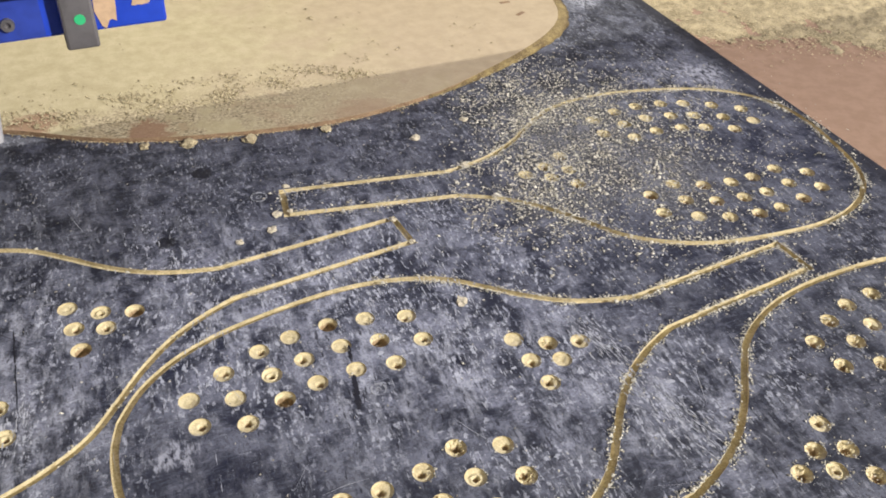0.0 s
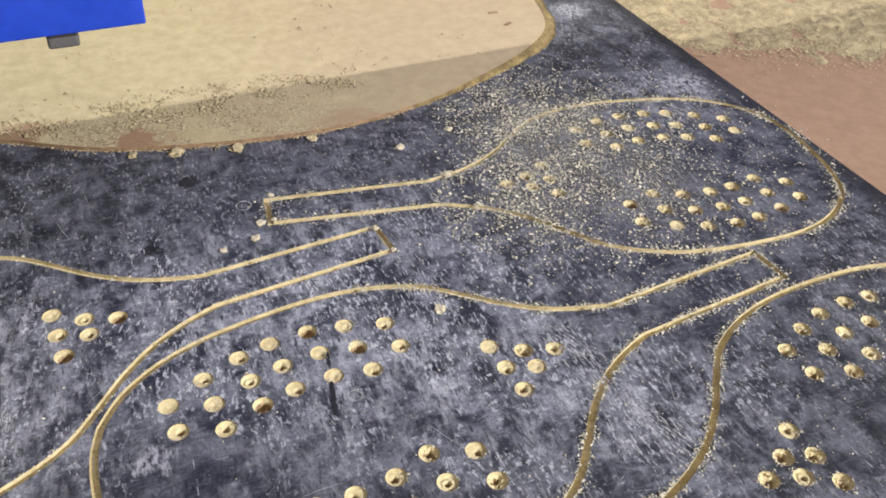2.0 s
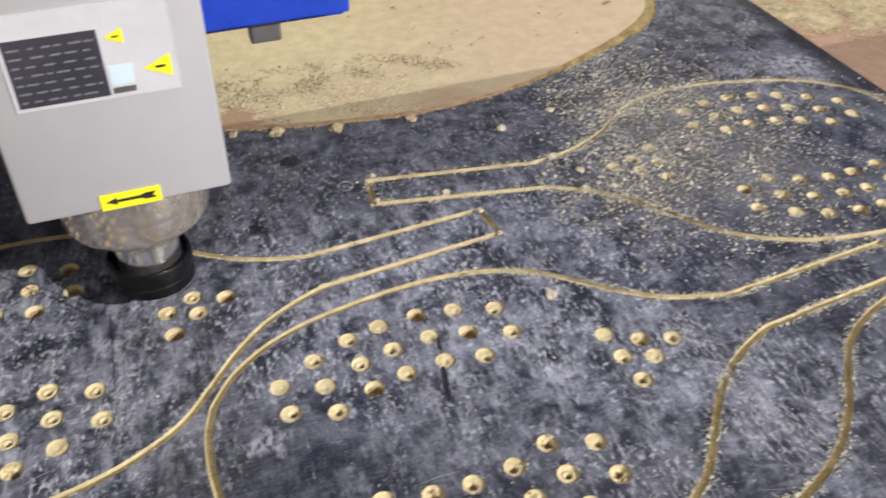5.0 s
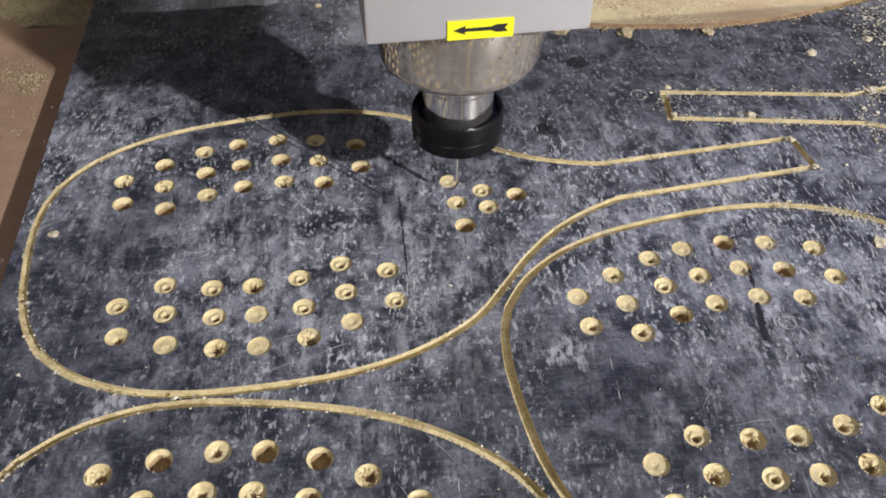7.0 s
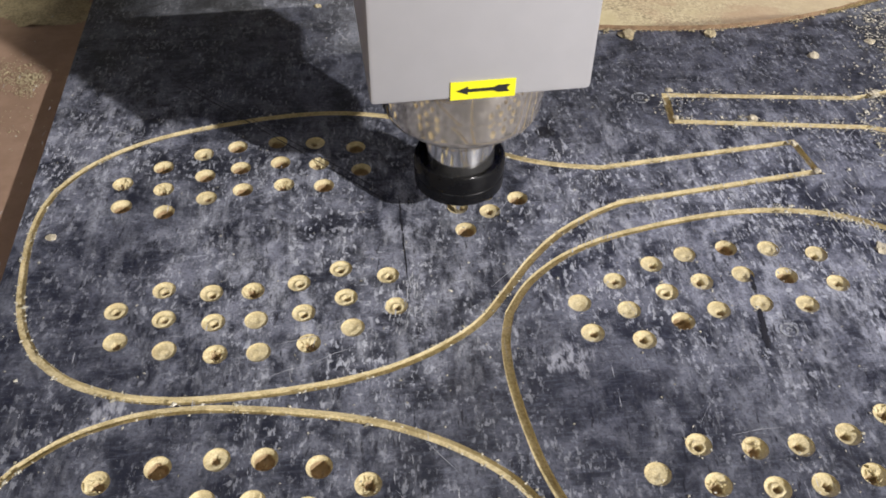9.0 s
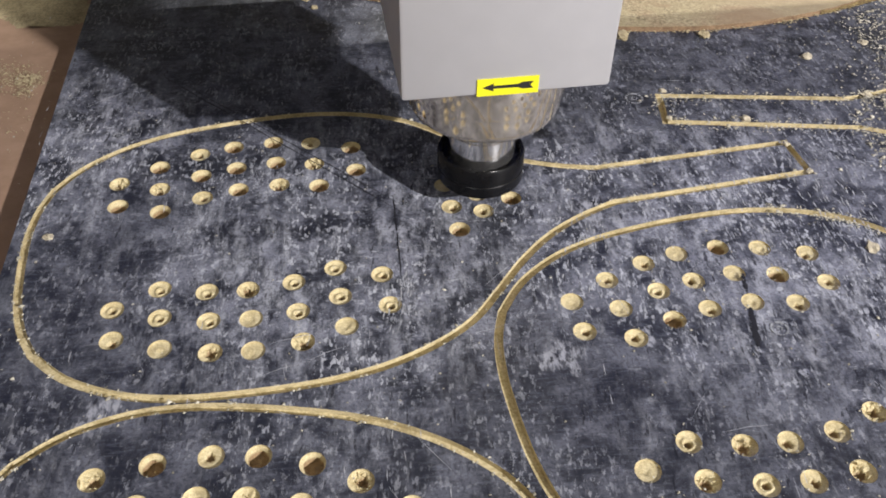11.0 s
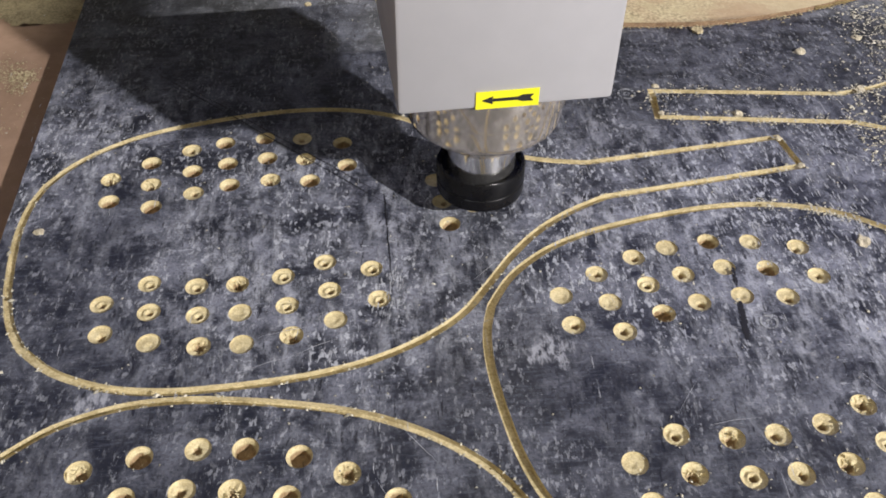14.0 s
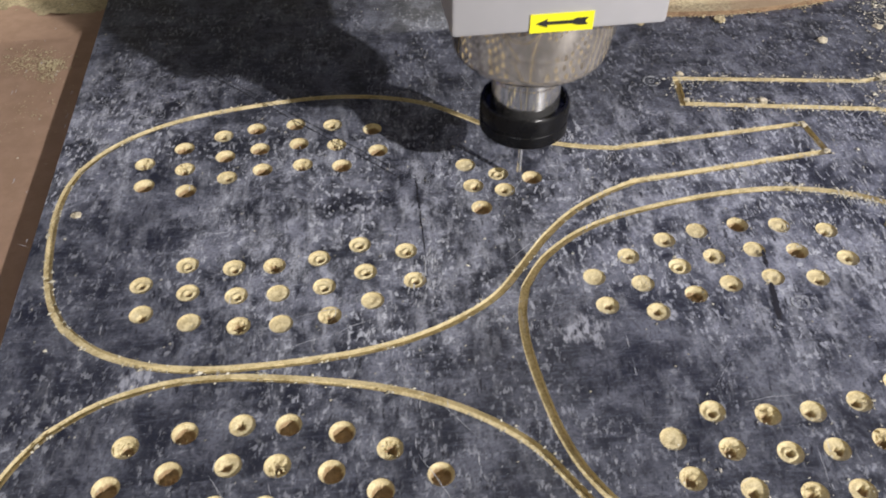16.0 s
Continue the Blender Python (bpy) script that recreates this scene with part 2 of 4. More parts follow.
def offcut_material():
    """Smooth tan fibreboard, yellow with dust over one half, with bare brown spots near the front."""
    m, nt, bsdf = mat_new("offcut_fibre")
    mp = coords(nt, True, (1, 1, 1))
    sep = nt.nodes.new("ShaderNodeSeparateXYZ")
    nt.links.new(mp.outputs["Vector"], sep.inputs[0])
    broad = noise_of(nt, mp, 13, 6, 0.65, 0.4)
    mid = noise_of(nt, mp, 70, 6, 0.7)
    grain = noise_of(nt, mp, 420, 4, 0.7)
    wood = mix_of(nt, ramp_of(nt, mid, 0.25, 0.75), (0.345, 0.272, 0.175), (0.42, 0.335, 0.22))
    side = math_of(nt, "ADD", sep.outputs[0], math_of(nt, "MULTIPLY", math_of(nt, "SUBTRACT", broad, 0.5), 0.55))
    cover = ramp_of(nt, side, 0.02, 0.34, 0.92, 0.0)
    dust = mix_of(nt, ramp_of(nt, mid, 0.3, 0.7), (0.375, 0.32, 0.18), (0.475, 0.41, 0.25))
    c1 = mix_of(nt, cover, wood, dust)
    crumb = math_of(nt, "MULTIPLY", ramp_of(nt, grain, 0.58, 0.70), ramp_of(nt, side, 0.05, 0.35, 0.75, 0.05))
    c2 = mix_of(nt, math_of(nt, "MULTIPLY", crumb, ramp_of(nt, mid, 0.45, 0.6)), c1, (0.24, 0.19, 0.10))
    front = math_of(nt, "SUBTRACT", sep.outputs[1], math_of(nt, "MULTIPLY", sep.outputs[0], 0.12))
    bare = math_of(nt, "MULTIPLY", ramp_of(nt, broad, 0.50, 0.56), ramp_of(nt, front, 0.625, 0.66, 1.0, 0.0))
    c3 = mix_of(nt, math_of(nt, "MULTIPLY", bare, 0.35), c2, (0.26, 0.15, 0.085))
    worn = []
    for spot, reach in (((-0.0321, 0.6562, 0.004), 0.034), ((0.0589, 0.6274, 0.004), 0.030), ((0.2291, 0.6193, 0.004), 0.040)):
        away = nt.nodes.new("ShaderNodeVectorMath")
        away.operation = "DISTANCE"
        away.inputs[1].default_value = spot
        nt.links.new(mp.outputs["Vector"], away.inputs[0])
        ragged = math_of(nt, "ADD", away.outputs["Value"], math_of(nt, "MULTIPLY", math_of(nt, "SUBTRACT", mid, 0.5), 0.05))
        worn.append(ramp_of(nt, ragged, reach * 0.45, reach * 0.75, 0.85, 0.0))
    spots = math_of(nt, "MAXIMUM", math_of(nt, "MAXIMUM", worn[0], worn[1]), math_of(nt, "MULTIPLY", worn[2], 0.15))
    litter = math_of(nt, "MULTIPLY", math_of(nt, "MULTIPLY", ramp_of(nt, front, 0.650, 0.685, 1.0, 0.0), ramp_of(nt, side, 0.10, 0.36, 1.0, 0.0)), ramp_of(nt, broad, 0.36, 0.50))
    grey = mix_of(nt, ramp_of(nt, grain, 0.38, 0.62), (0.17, 0.135, 0.075), (0.50, 0.42, 0.27))
    c3 = mix_of(nt, math_of(nt, "MULTIPLY", litter, ramp_of(nt, mid, 0.36, 0.56)), c3, grey)
    c3 = mix_of(nt, spots, c3, (0.25, 0.145, 0.085))
    nt.links.new(c3, bsdf.inputs["Base Color"])
    bsdf.inputs["Roughness"].default_value = 0.85
    bump_of(nt, bsdf, math_of(nt, "MULTIPLY", grain, cover), 0.35, 0.0012)
    return m


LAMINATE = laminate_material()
CORE = wood_material("plywood_core", (0.37, 0.30, 0.155), (0.65, 0.56, 0.345))
HOLE = wood_material("cut_wood", (0.44, 0.36, 0.195), (0.68, 0.59, 0.36), 160, deep_tone=(0.26, 0.165, 0.085))
CHIPDARK = wood_material("dark_crumb", (0.17, 0.14, 0.075), (0.36, 0.30, 0.17), 300, 0.9, 0.2)
SCUFFGREY = simple("scuffed_film", (0.27, 0.28, 0.30), 0.7, 0, 0.3, 300, world_space=True)
SCRATCHPALE = simple("scratched_film", (0.40, 0.41, 0.44), 0.6, 0, 0.35, 260, world_space=True)
STROKE = simple("dark_score", (0.012, 0.012, 0.016), 0.6, 0, 0.2, 200, world_space=True)
SAWDUST = wood_material("loose_sawdust", (0.29, 0.235, 0.135), (0.53, 0.45, 0.28), 260, 0.95, 1.0)


def chip_material(name, dark, light):
    """Loose chips that differ from one to the next."""
    m, nt, bsdf = mat_new(name)
    one = nt.nodes.new("ShaderNodeNewGeometry").outputs["Random Per Island"]
    fine = noise_of(nt, coords(nt, True, (1, 1, 1)), 700, 2)
    f = math_of(nt, "ADD", math_of(nt, "MULTIPLY", one, 0.75), math_of(nt, "MULTIPLY", fine, 0.25))
    nt.links.new(mix_of(nt, f, dark, light), bsdf.inputs["Base Color"])
    bsdf.inputs["Roughness"].default_value = 0.9
    return m


CHIP = chip_material("wood_chip", (0.17, 0.155, 0.11), (0.74, 0.70, 0.58))
BEDDUST = wood_material("trodden_sawdust", (0.21, 0.17, 0.098), (0.41, 0.34, 0.205), 60, 0.95, 0.8)
CRUMB = wood_material("packed_sawdust", (0.42, 0.37, 0.26), (0.68, 0.61, 0.46), 300, 0.95, 0.8)
SPOIL = dusty_material("spoilboard_fibre", (0.265, 0.170, 0.112), (0.315, 0.205, 0.140), (0.40, 0.315, 0.21), 0.20, 5)
SLAB = offcut_material()
BROKEN = wood_material("broken_fibre", (0.10, 0.066, 0.030), (0.27, 0.205, 0.085), 70, 0.95, 1.0)
SLABEDGE = wood_material("sawn_edge", (0.15, 0.09, 0.05), (0.30, 0.20, 0.115), 60)
HOUSING = simple("grey_enamel", (0.41, 0.405, 0.42), 0.42, 0, 0.03, 12)
STEEL = simple("turned_steel", (0.76, 0.69, 0.60), 0.03, 0.86, 0.04, 30)
BRIGHT = simple("ground_steel", (0.82, 0.81, 0.80), 0.16, 0.96, 0.05, 40)
NUTBLACK = simple("black_oxide", (0.006, 0.006, 0.007), 0.28, 0.0, 0.2, 60)
NUTBLACK.node_tree.nodes["Principled BSDF"].inputs["Specular IOR Level"].default_value = 0.22
YELLOW = simple("yellow_vinyl", (0.85, 0.80, 0.02), 0.5, 0, 0.03, 30)
BLACKINK = simple("black_print", (0.02, 0.02, 0.02), 0.5, 0, 0.1, 50)
BLUE = simple("blue_enamel", (0.013, 0.05, 0.42), 0.36, 0, 0.12, 20)
BLUEDARK = simple("blue_enamel_dark", (0.02, 0.045, 0.28), 0.45, 0, 0.2, 25)
BARE = simple("bare_primer", (0.48, 0.33, 0.20), 0.6, 0, 0.15, 40)
RAILGREY = simple("rail_steel", (0.20, 0.19, 0.19), 0.38, 0.6, 0.1, 40)
GREEN = simple("green_mark", (0.03, 0.42, 0.16), 0.5, 0, 0.05, 40)
PLATEWHITE = simple("plate_silver", (0.62, 0.62, 0.65), 0.4, 0.2, 0.04, 40)
PRINTGREY = simple("grey_print", (0.16, 0.16, 0.18), 0.5, 0, 0.1, 50)
PLATEBLACK = simple("plate_black", (0.035, 0.035, 0.045), 0.45, 0, 0.1, 40)
PLATEBLUE = simple("plate_pale_blue", (0.55, 0.68, 0.80), 0.4, 0, 0.05, 40)
WALLPAINT = simple("wall_paint", (0.48, 0.465, 0.405), 0.85, 0, 0.08, 2)
CONCRETE = simple("concrete", (0.22, 0.21, 0.20), 0.8, 0, 0.15, 3)


# ---- mesh helpers ----
def mesh_from(name, bm, *mats):
    me = bpy.data.meshes.new(name)
    bm.to_mesh(me)
    bm.free()
    for m in mats:
        me.materials.append(m)
    return me


def part(name, bm, material, parent=None, label="", smooth=False):
    me = mesh_from(name, bm, material)
    if smooth:
        for p in me.polygons:
            p.use_smooth = True
    ob = new(name, me)
    ob.parent = parent
    if label:
        tagged(ob, label)
    return ob


def empty(name, m=None):
    ob = new(name)
    ob.empty_display_size = 0.02
    if m is not None:
        ob.matrix_world = m
    return ob


def box_bm(x0, x1, y0, y1, z0, z1, bevel=0.0, seg=2):
    bm = bmesh.new()
    bmesh.ops.create_cube(bm, size=1)
    for v in bm.verts:
        v.co = Vector(((x0 + x1) / 2 + v.co.x * (x1 - x0), (y0 + y1) / 2 + v.co.y * (y1 - y0), (z0 + z1) / 2 + v.co.z * (z1 - z0)))
    if bevel:
        bmesh.ops.bevel(bm, geom=bm.edges[:], offset=bevel, segments=seg, affect="EDGES", profile=0.5)
    return bm


def lathe_bm(profile, n=64):
    """Turns (r, z) pairs round z; r of 0 closes the end."""
    bm = bmesh.new()
    rings = []
    for r, z in profile:
        if r <= 0:
            rings.append([bm.verts.new((0, 0, z))])
        else:
            rings.append([bm.verts.new((r * math.cos(2 * math.pi * k / n), r * math.sin(2 * math.pi * k / n), z)) for k in range(n)])
    for a, b in zip(rings, rings[1:]):
        for k in range(n):
            q = [a[k % len(a)], a[(k + 1) % n % len(a)], b[(k + 1) % n % len(b)], b[k % len(b)]]
            seen = []
            for v in q:
                if v not in seen:
                    seen.append(v)
            if len(seen) > 2:
                bm.faces.new(seen)
    bmesh.ops.recalc_face_normals(bm, faces=bm.faces[:])
    return bm


def crease(ob, degrees=35):
    ob.data.set_sharp_from_angle(angle=radians(degrees))
    return ob


def catmull(pts, steps):
    out = []
    for i in range(len(pts) - 1):
        p0, p1, p2, p3 = pts[max(i - 1, 0)], pts[i], pts[i + 1], pts[min(i + 2, len(pts) - 1)]
        for k in range(steps):
            t = k / steps
            out.append(tuple(0.5 * (2 * b + (c - a) * t + (2 * a - 5 * b + 4 * c - d) * t * t + (3 * b - a - 3 * c + d) * t ** 3)
                             for a, b, c, d in zip(p0, p1, p2, p3)))
    return out + [tuple(pts[-1])]


def flat_solid(loops, z0, z1):
    """A plate between two heights from closed loops; inner loops become openings."""
    cu = bpy.data.curves.new("outline", "CURVE")
    cu.dimensions, cu.fill_mode, cu.extrude = "2D", "BOTH", (z1 - z0) / 2
    for loop in loops:
        sp = cu.splines.new("POLY")
        sp.points.add(len(loop) - 1)
        for p, (x, y) in zip(sp.points, loop):
            p.co = (x, y, 0, 1)
        sp.use_cyclic_u = True
    ob = new("outline", cu)
    deps = bpy.context.evaluated_depsgraph_get()
    me = bpy.data.meshes.new_from_object(ob.evaluated_get(deps))
    bpy.data.objects.remove(ob)
    bpy.data.curves.remove(cu)
    me.transform(Matrix.Translation((0, 0, (z0 + z1) / 2)))
    bm = bmesh.new()
    bm.from_mesh(me)
    bmesh.ops.remove_doubles(bm, verts=bm.verts[:], dist=1e-6)
    bm.to_mesh(me)
    bm.free()
    me.materials.clear()
    return me


def film_on_top(me, top):
    """Slot 0 on the upper face, slot 1 on the cut sides."""
    for p in me.polygons:
        p.use_smooth = False
        p.material_index = 0 if p.normal.z > 0.9 and p.center.z > top - 0.0005 else 1


# ---- plan of the sheet and of the bats cut in it ----
GROOVE = 0.0048
CUT = 0.0080
BED = 0.0030
SHEET = 0.018
TIP = ((-0.1250, 0.0), (-0.1241, 0.0245), (-0.1200, 0.0480), (-0.1125, 0.0665))
SIDE = ((-0.1125, 0.0665), (-0.0955, 0.0855), (-0.0700, 0.1010), (-0.0420, 0.1096), (-0.0140, 0.1133), (0.0140, 0.1151), (0.0385, 0.1150),
        (0.0641, 0.1120), (0.0910, 0.1043), (0.1155, 0.0917), (0.1358, 0.0728), (0.1541, 0.0543), (0.1767, 0.0368), (0.2006, 0.0250),
        (0.2250, 0.0172))
END = 0.3591
GRIP = 0.0157
HOLES = ((-0.0733, 0.0648), (-0.0486, 0.0761), (-0.0232, 0.0841), (-0.0014, 0.0874), (0.0245, 0.0870), (0.0485, 0.0813), (0.0738, 0.0713), (-0.0736, 0.0431), (-0.0487, 0.0543), (-0.0232, 0.0621), (-0.0009, 0.0652), (0.0243, 0.0655), (0.0482, 0.0592), (0.0736, 0.0476), (-0.0485, 0.0328), (-0.0232, 0.0404), (-0.0010, 0.0436), (0.0243, 0.0431), (0.0485, 0.0370))
NECK = (0.1253, 0.0208, 0.1435, 0.0079, 0.1632)
HOLE_R = 0.0063
BATS = ((-0.1135, 0.3717, 0.2352), (0.1612, 0.2780, 0.2376), (0.5149, 0.5026, 3.1273), (0.5601, 0.2269, -2.9094), (-0.0908, 0.1366, -0.1222))
BANDS = ((0.322, 0.3358, 0.3650, 0.2168, 300, 0.007), (0.2500, 0.4732, 0.2600, 0.3683, 200, 0.020), (0.0950, 0.4343, 0.0852, 0.3455, 70, 0.010), (0.190, 0.440, 0.198, 0.355, 110, 0.014),
         (0.2500, 0.395, 0.2560, 0.300, 110, 0.014), (-0.018, 0.345, -0.020, 0.300, 40, 0.006), (0.05, 0.50, 0.055, 0.43, 30, 0.010))
SCUFFS = ((0.1378, 0.5190), (0.1842, 0.3063), (-0.2142, 0.4664))


def bat_outline():
    half = catmull(TIP, 5)[:-1] + catmull(SIDE, 5) + [(END, GRIP)]
    lower = [(x, -y) for x, y in reversed(half[1:])]
    return half + lower


def offset_loop(loop, d):
    """Moves a loop that runs clockwise by d outwards."""
    n, out = len(loop), []
    for k in range(n):
        a, b, c = Vector(loop[k - 1]), Vector(loop[k]), Vector(loop[(k + 1) % n])
        t1, t2 = (b - a).normalized(), (c - b).normalized()
        n1, n2 = Vector((-t1.y, t1.x)), Vector((-t2.y, t2.x))
        m = (n1 + n2).normalized()
        out.append(tuple(b + m * (d / max(0.4, m.dot(n1)))))
    return out


OUTLINE = bat_outline()


def hole_places():
    places = [(u, s * v) for u, v in HOLES for s in (1, -1)]
    u1, v1, u2, v2, u3 = NECK
    return places + [(u1, v1), (u1, 0), (u1, -v1), (u2, v2), (u2, -v2), (u3, 0)]


def on_sheet(bat, p):
    x, y, a = BATS[bat]
    return (x + p[0] * math.cos(a) - p[1] * math.sin(a), y + p[0] * math.sin(a) + p[1] * math.cos(a))


SHEET_TURN = radians(7.6)
SHEET_LOOP = [(-0.345, -0.60), (0.565, -0.60), (0.565, 1.02), (-0.345, 1.02)]


def sheet_point(p):
    c, s = math.cos(SHEET_TURN), math.sin(SHEET_TURN)
    return (0.14 + c * p[0] - s * p[1], 0.06 + s * p[0] + c * p[1])


# ---- ground and structure ----
floor = new("floor", mesh_from("floor", box_bm(-4, 4, -3.5, 5, -0.95, -0.90), CONCRETE))
tagged(floor, "grey concrete workshop floor under the machine", "floor", kind="structure")
for nm, dims in (("wall_north", (-4, 4, 5, 5.1, -0.9, 2.8)), ("wall_south", (-4, 4, -3.6, -3.5, -0.9, 2.8)),
                 ("wall_east", (4, 4.1, -3.6, 5.1, -0.9, 2.8)), ("wall_west", (-4.1, -4, -3.6, 5.1, -0.9, 2.8))):
    tagged(new(nm, mesh_from(nm, box_bm(*dims), WALLPAINT)), "plain painted workshop wall", "wall", kind="structure")
tagged(new("ceiling", mesh_from("ceiling", box_bm(-4.1, 4.1, -3.6, 5.1, 2.8, 2.9), WALLPAINT)), "plain workshop ceiling", "ceiling", kind="structure")


def spoilboard():
    bm = box_bm(-1.1, 1.35, -0.9, 2.0, -0.06 - SHEET, -SHEET, 0.003)
    ob = new("machine_bed", mesh_from("machine_bed", bm, SPOIL))
    ob.matrix_world = pose(0, 0, 0, 0, 0, 7.6)
    leg = box_bm(-0.05, 0.05, -0.05, 0.05, -0.90, -0.06 - SHEET, 0.004)
    me = mesh_from("leg", leg, BLUEDARK)
    for x, y in ((-1.0, -0.8), (1.25, -0.8), (-1.0, 1.9), (1.25, 1.9)):
        l = new("leg", me)
        l.parent, l.location = ob, (x, y, 0)
    return tagged(ob, "brown fibreboard machine bed strewn with pale sawdust", "machine bed")


spoilboard()


def sheet():
    """The sheet that the bats are cut from: the web round them above, the uncut core below."""
    core_loop = [sheet_point(p) for p in SHEET_LOOP]
    core = flat_solid([core_loop], -SHEET, -CUT)
    core.materials.append(CORE)
    base = new("plywood_sheet", core)
    tagged(base, "dark film-faced plywood sheet, scratched and dusty, on the machine bed", "plywood sheet")
    web = flat_solid([core_loop], -CUT + 0.00005, 0)
    ob = new("film_web", web)
    cutters = []
    for k in range(len(BATS)):
        me = flat_solid([[on_sheet(k, p) for p in offset_loop(OUTLINE, GROOVE / 2)]], -CUT - 0.01, 0.01)
        c = new("cutter", me)
        cutters.append(c)
        md = ob.modifiers.new("cut", "BOOLEAN")
        md.operation, md.object, md.solver = "DIFFERENCE", c, "EXACT"
    bpy.context.view_layer.update()
    deps = bpy.context.evaluated_depsgraph_get()
    me = bpy.data.meshes.new_from_object(ob.evaluated_get(deps))
    ob.modifiers.clear()
    ob.data = me
    for c in cutters:
        bpy.data.objects.remove(c)
    me.materials.clear()
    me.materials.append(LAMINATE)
    me.materials.append(CORE)
    film_on_top(me, 0)
    ob.parent = base
    for k in range(len(BATS)):
        ring = [[on_sheet(k, p) for p in offset_loop(OUTLINE, s * (GROOVE / 2 + 0.0003))] for s in (1, -1)]
        g = new("groove_bed", flat_solid(ring, -CUT, -BED - 0.0002 * k))
        g.data.materials.append(CORE)
        g.parent = base
        tagged(g, "routed groove showing pale plywood core")
    return base


def hole_mesh(kind, seed):
    """The floor of a drilled hole: 0 shallow and smooth, 1 with a collar round a pilot hole, 2 deep and broken, 3 shallow with torn shreds, 4 shallow with a small pit."""
    r, n = HOLE_R + 0.0002, 28
    prof = (
        [(r, -0.0009), (0.0057, -0.0012), (0.0048, -0.0013), (0.0039, -0.0014), (0.0030, -0.0014), (0.0022, -0.0015), (0.0013, -0.0020), (0, -0.0022)],
        [(r, -0.0008), (0.0057, -0.0013), (0.0047, -0.0019), (0.0039, -0.0020), (0.0034, -0.0015), (0.0028, -0.0012), (0.0022, -0.0015), (0.0019, -0.0028), (0.0017, -0.0070), (0, -0.0072)],
        [(r, -0.0009), (0.0059, -0.0013), (0.0055, -0.0018), (0.0050, -0.0026), (0.0046, -0.0046), (0.0040, -0.0070), (0.0026, -0.0075), (0.0012, -0.0074), (0, -0.0070)],
        [(r, -0.0009), (0.0057, -0.0014), (0.0048, -0.0020), (0.0039, -0.0024), (0.0030, -0.0028), (0.0024, -0.0042), (0.0017, -0.0062), (0, -0.0064)],
        [(r, -0.0009), (0.0057, -0.0013), (0.0048, -0.0015), (0.0036, -0.0017), (0.0027, -0.0018), (0.0023, -0.0026), (0.0019, -0.0056), (0, -0.0060)])[kind]
    rough, ragged, lean = ((0.0004, 0.25, 0.0008), (0.0005, 0.22, 0.0004), (0.0010, 0.42, 0.0009), (0.0015, 0.50, 0.0009), (0.0004, 0.45, 0.0012))[kind]
    bm = lathe_bm(prof, n)
    aim = seed * 2.4
    for v in bm.verts:
        d = v.co.xy.length
        if d > 0.0059:
            continue
        inner = min(1, 3.0 * (1 - d / 0.0060))
        edge = noise.noise(v.co.xy.normalized().to_3d() * 1.7 + Vector((seed * 3.7, kind * 2.1, 0))) if d > 0.0002 else 0
        if d < 0.0046:
            v.co.x, v.co.y = v.co.x * (1 + ragged * edge), v.co.y * (1 + ragged * edge)
        v.co.z += rough * inner * (noise.noise(v.co * 380 + Vector((seed * 7.3, kind, 0))) + 0.5 * noise.noise(v.co * 900 + Vector((seed, 4, kind))))
        v.co.x += lean * inner * math.cos(aim)
        v.co.y += lean * inner * math.sin(aim)
        v.co.z = min(v.co.z, -0.0004)
    if kind == 3:
        rnd = random.Random(seed)
        inside = [e for e in bm.edges if 0.0012 < ((e.verts[0].co + e.verts[1].co) / 2).xy.length < 0.0054]
        for e in rnd.sample(inside, 12):
            p, q = (v.co.copy() for v in e.verts)
            c = (p + q) / 2
            u = Vector((rnd.gauss(0, 1), rnd.gauss(0, 1), 0)).normalized()
            tall, run = rnd.uniform(0.0008, 0.0026), rnd.uniform(0.0008, 0.0024)
            tip = [c + (k - c) * rnd.uniform(0.4, 1.2) + u * run + Vector((0, 0, tall)) for k in (q, p)]
            bm.faces.new([e.verts[0], e.verts[1]] + [bm.verts.new(k) for k in tip])
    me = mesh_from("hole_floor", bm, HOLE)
    for p in me.polygons:
        p.use_smooth = kind in (0, 1, 4)
    return me


# which floor each hole has: outer, middle and inner row on one side, on the other, and at the neck
HABITS = ((("3242242", "2322232", "24232"), ("4030301", "1110111", "11311"), "042142"),
          (("0440204", "4014024", "42404"), ("3434043", "0314314", "13443"), "044304"),
          (("3232303", "3343232", "33423"), ("1303430", "0314033", "31431"), "313431"),
          (("3331313", "3433341", "33431"), ("3343333", "1333433", "33313"), "334133"),
          (("3242232", "2243224", "32242"), ("2222222", "2222222", "22222"), "222222"))


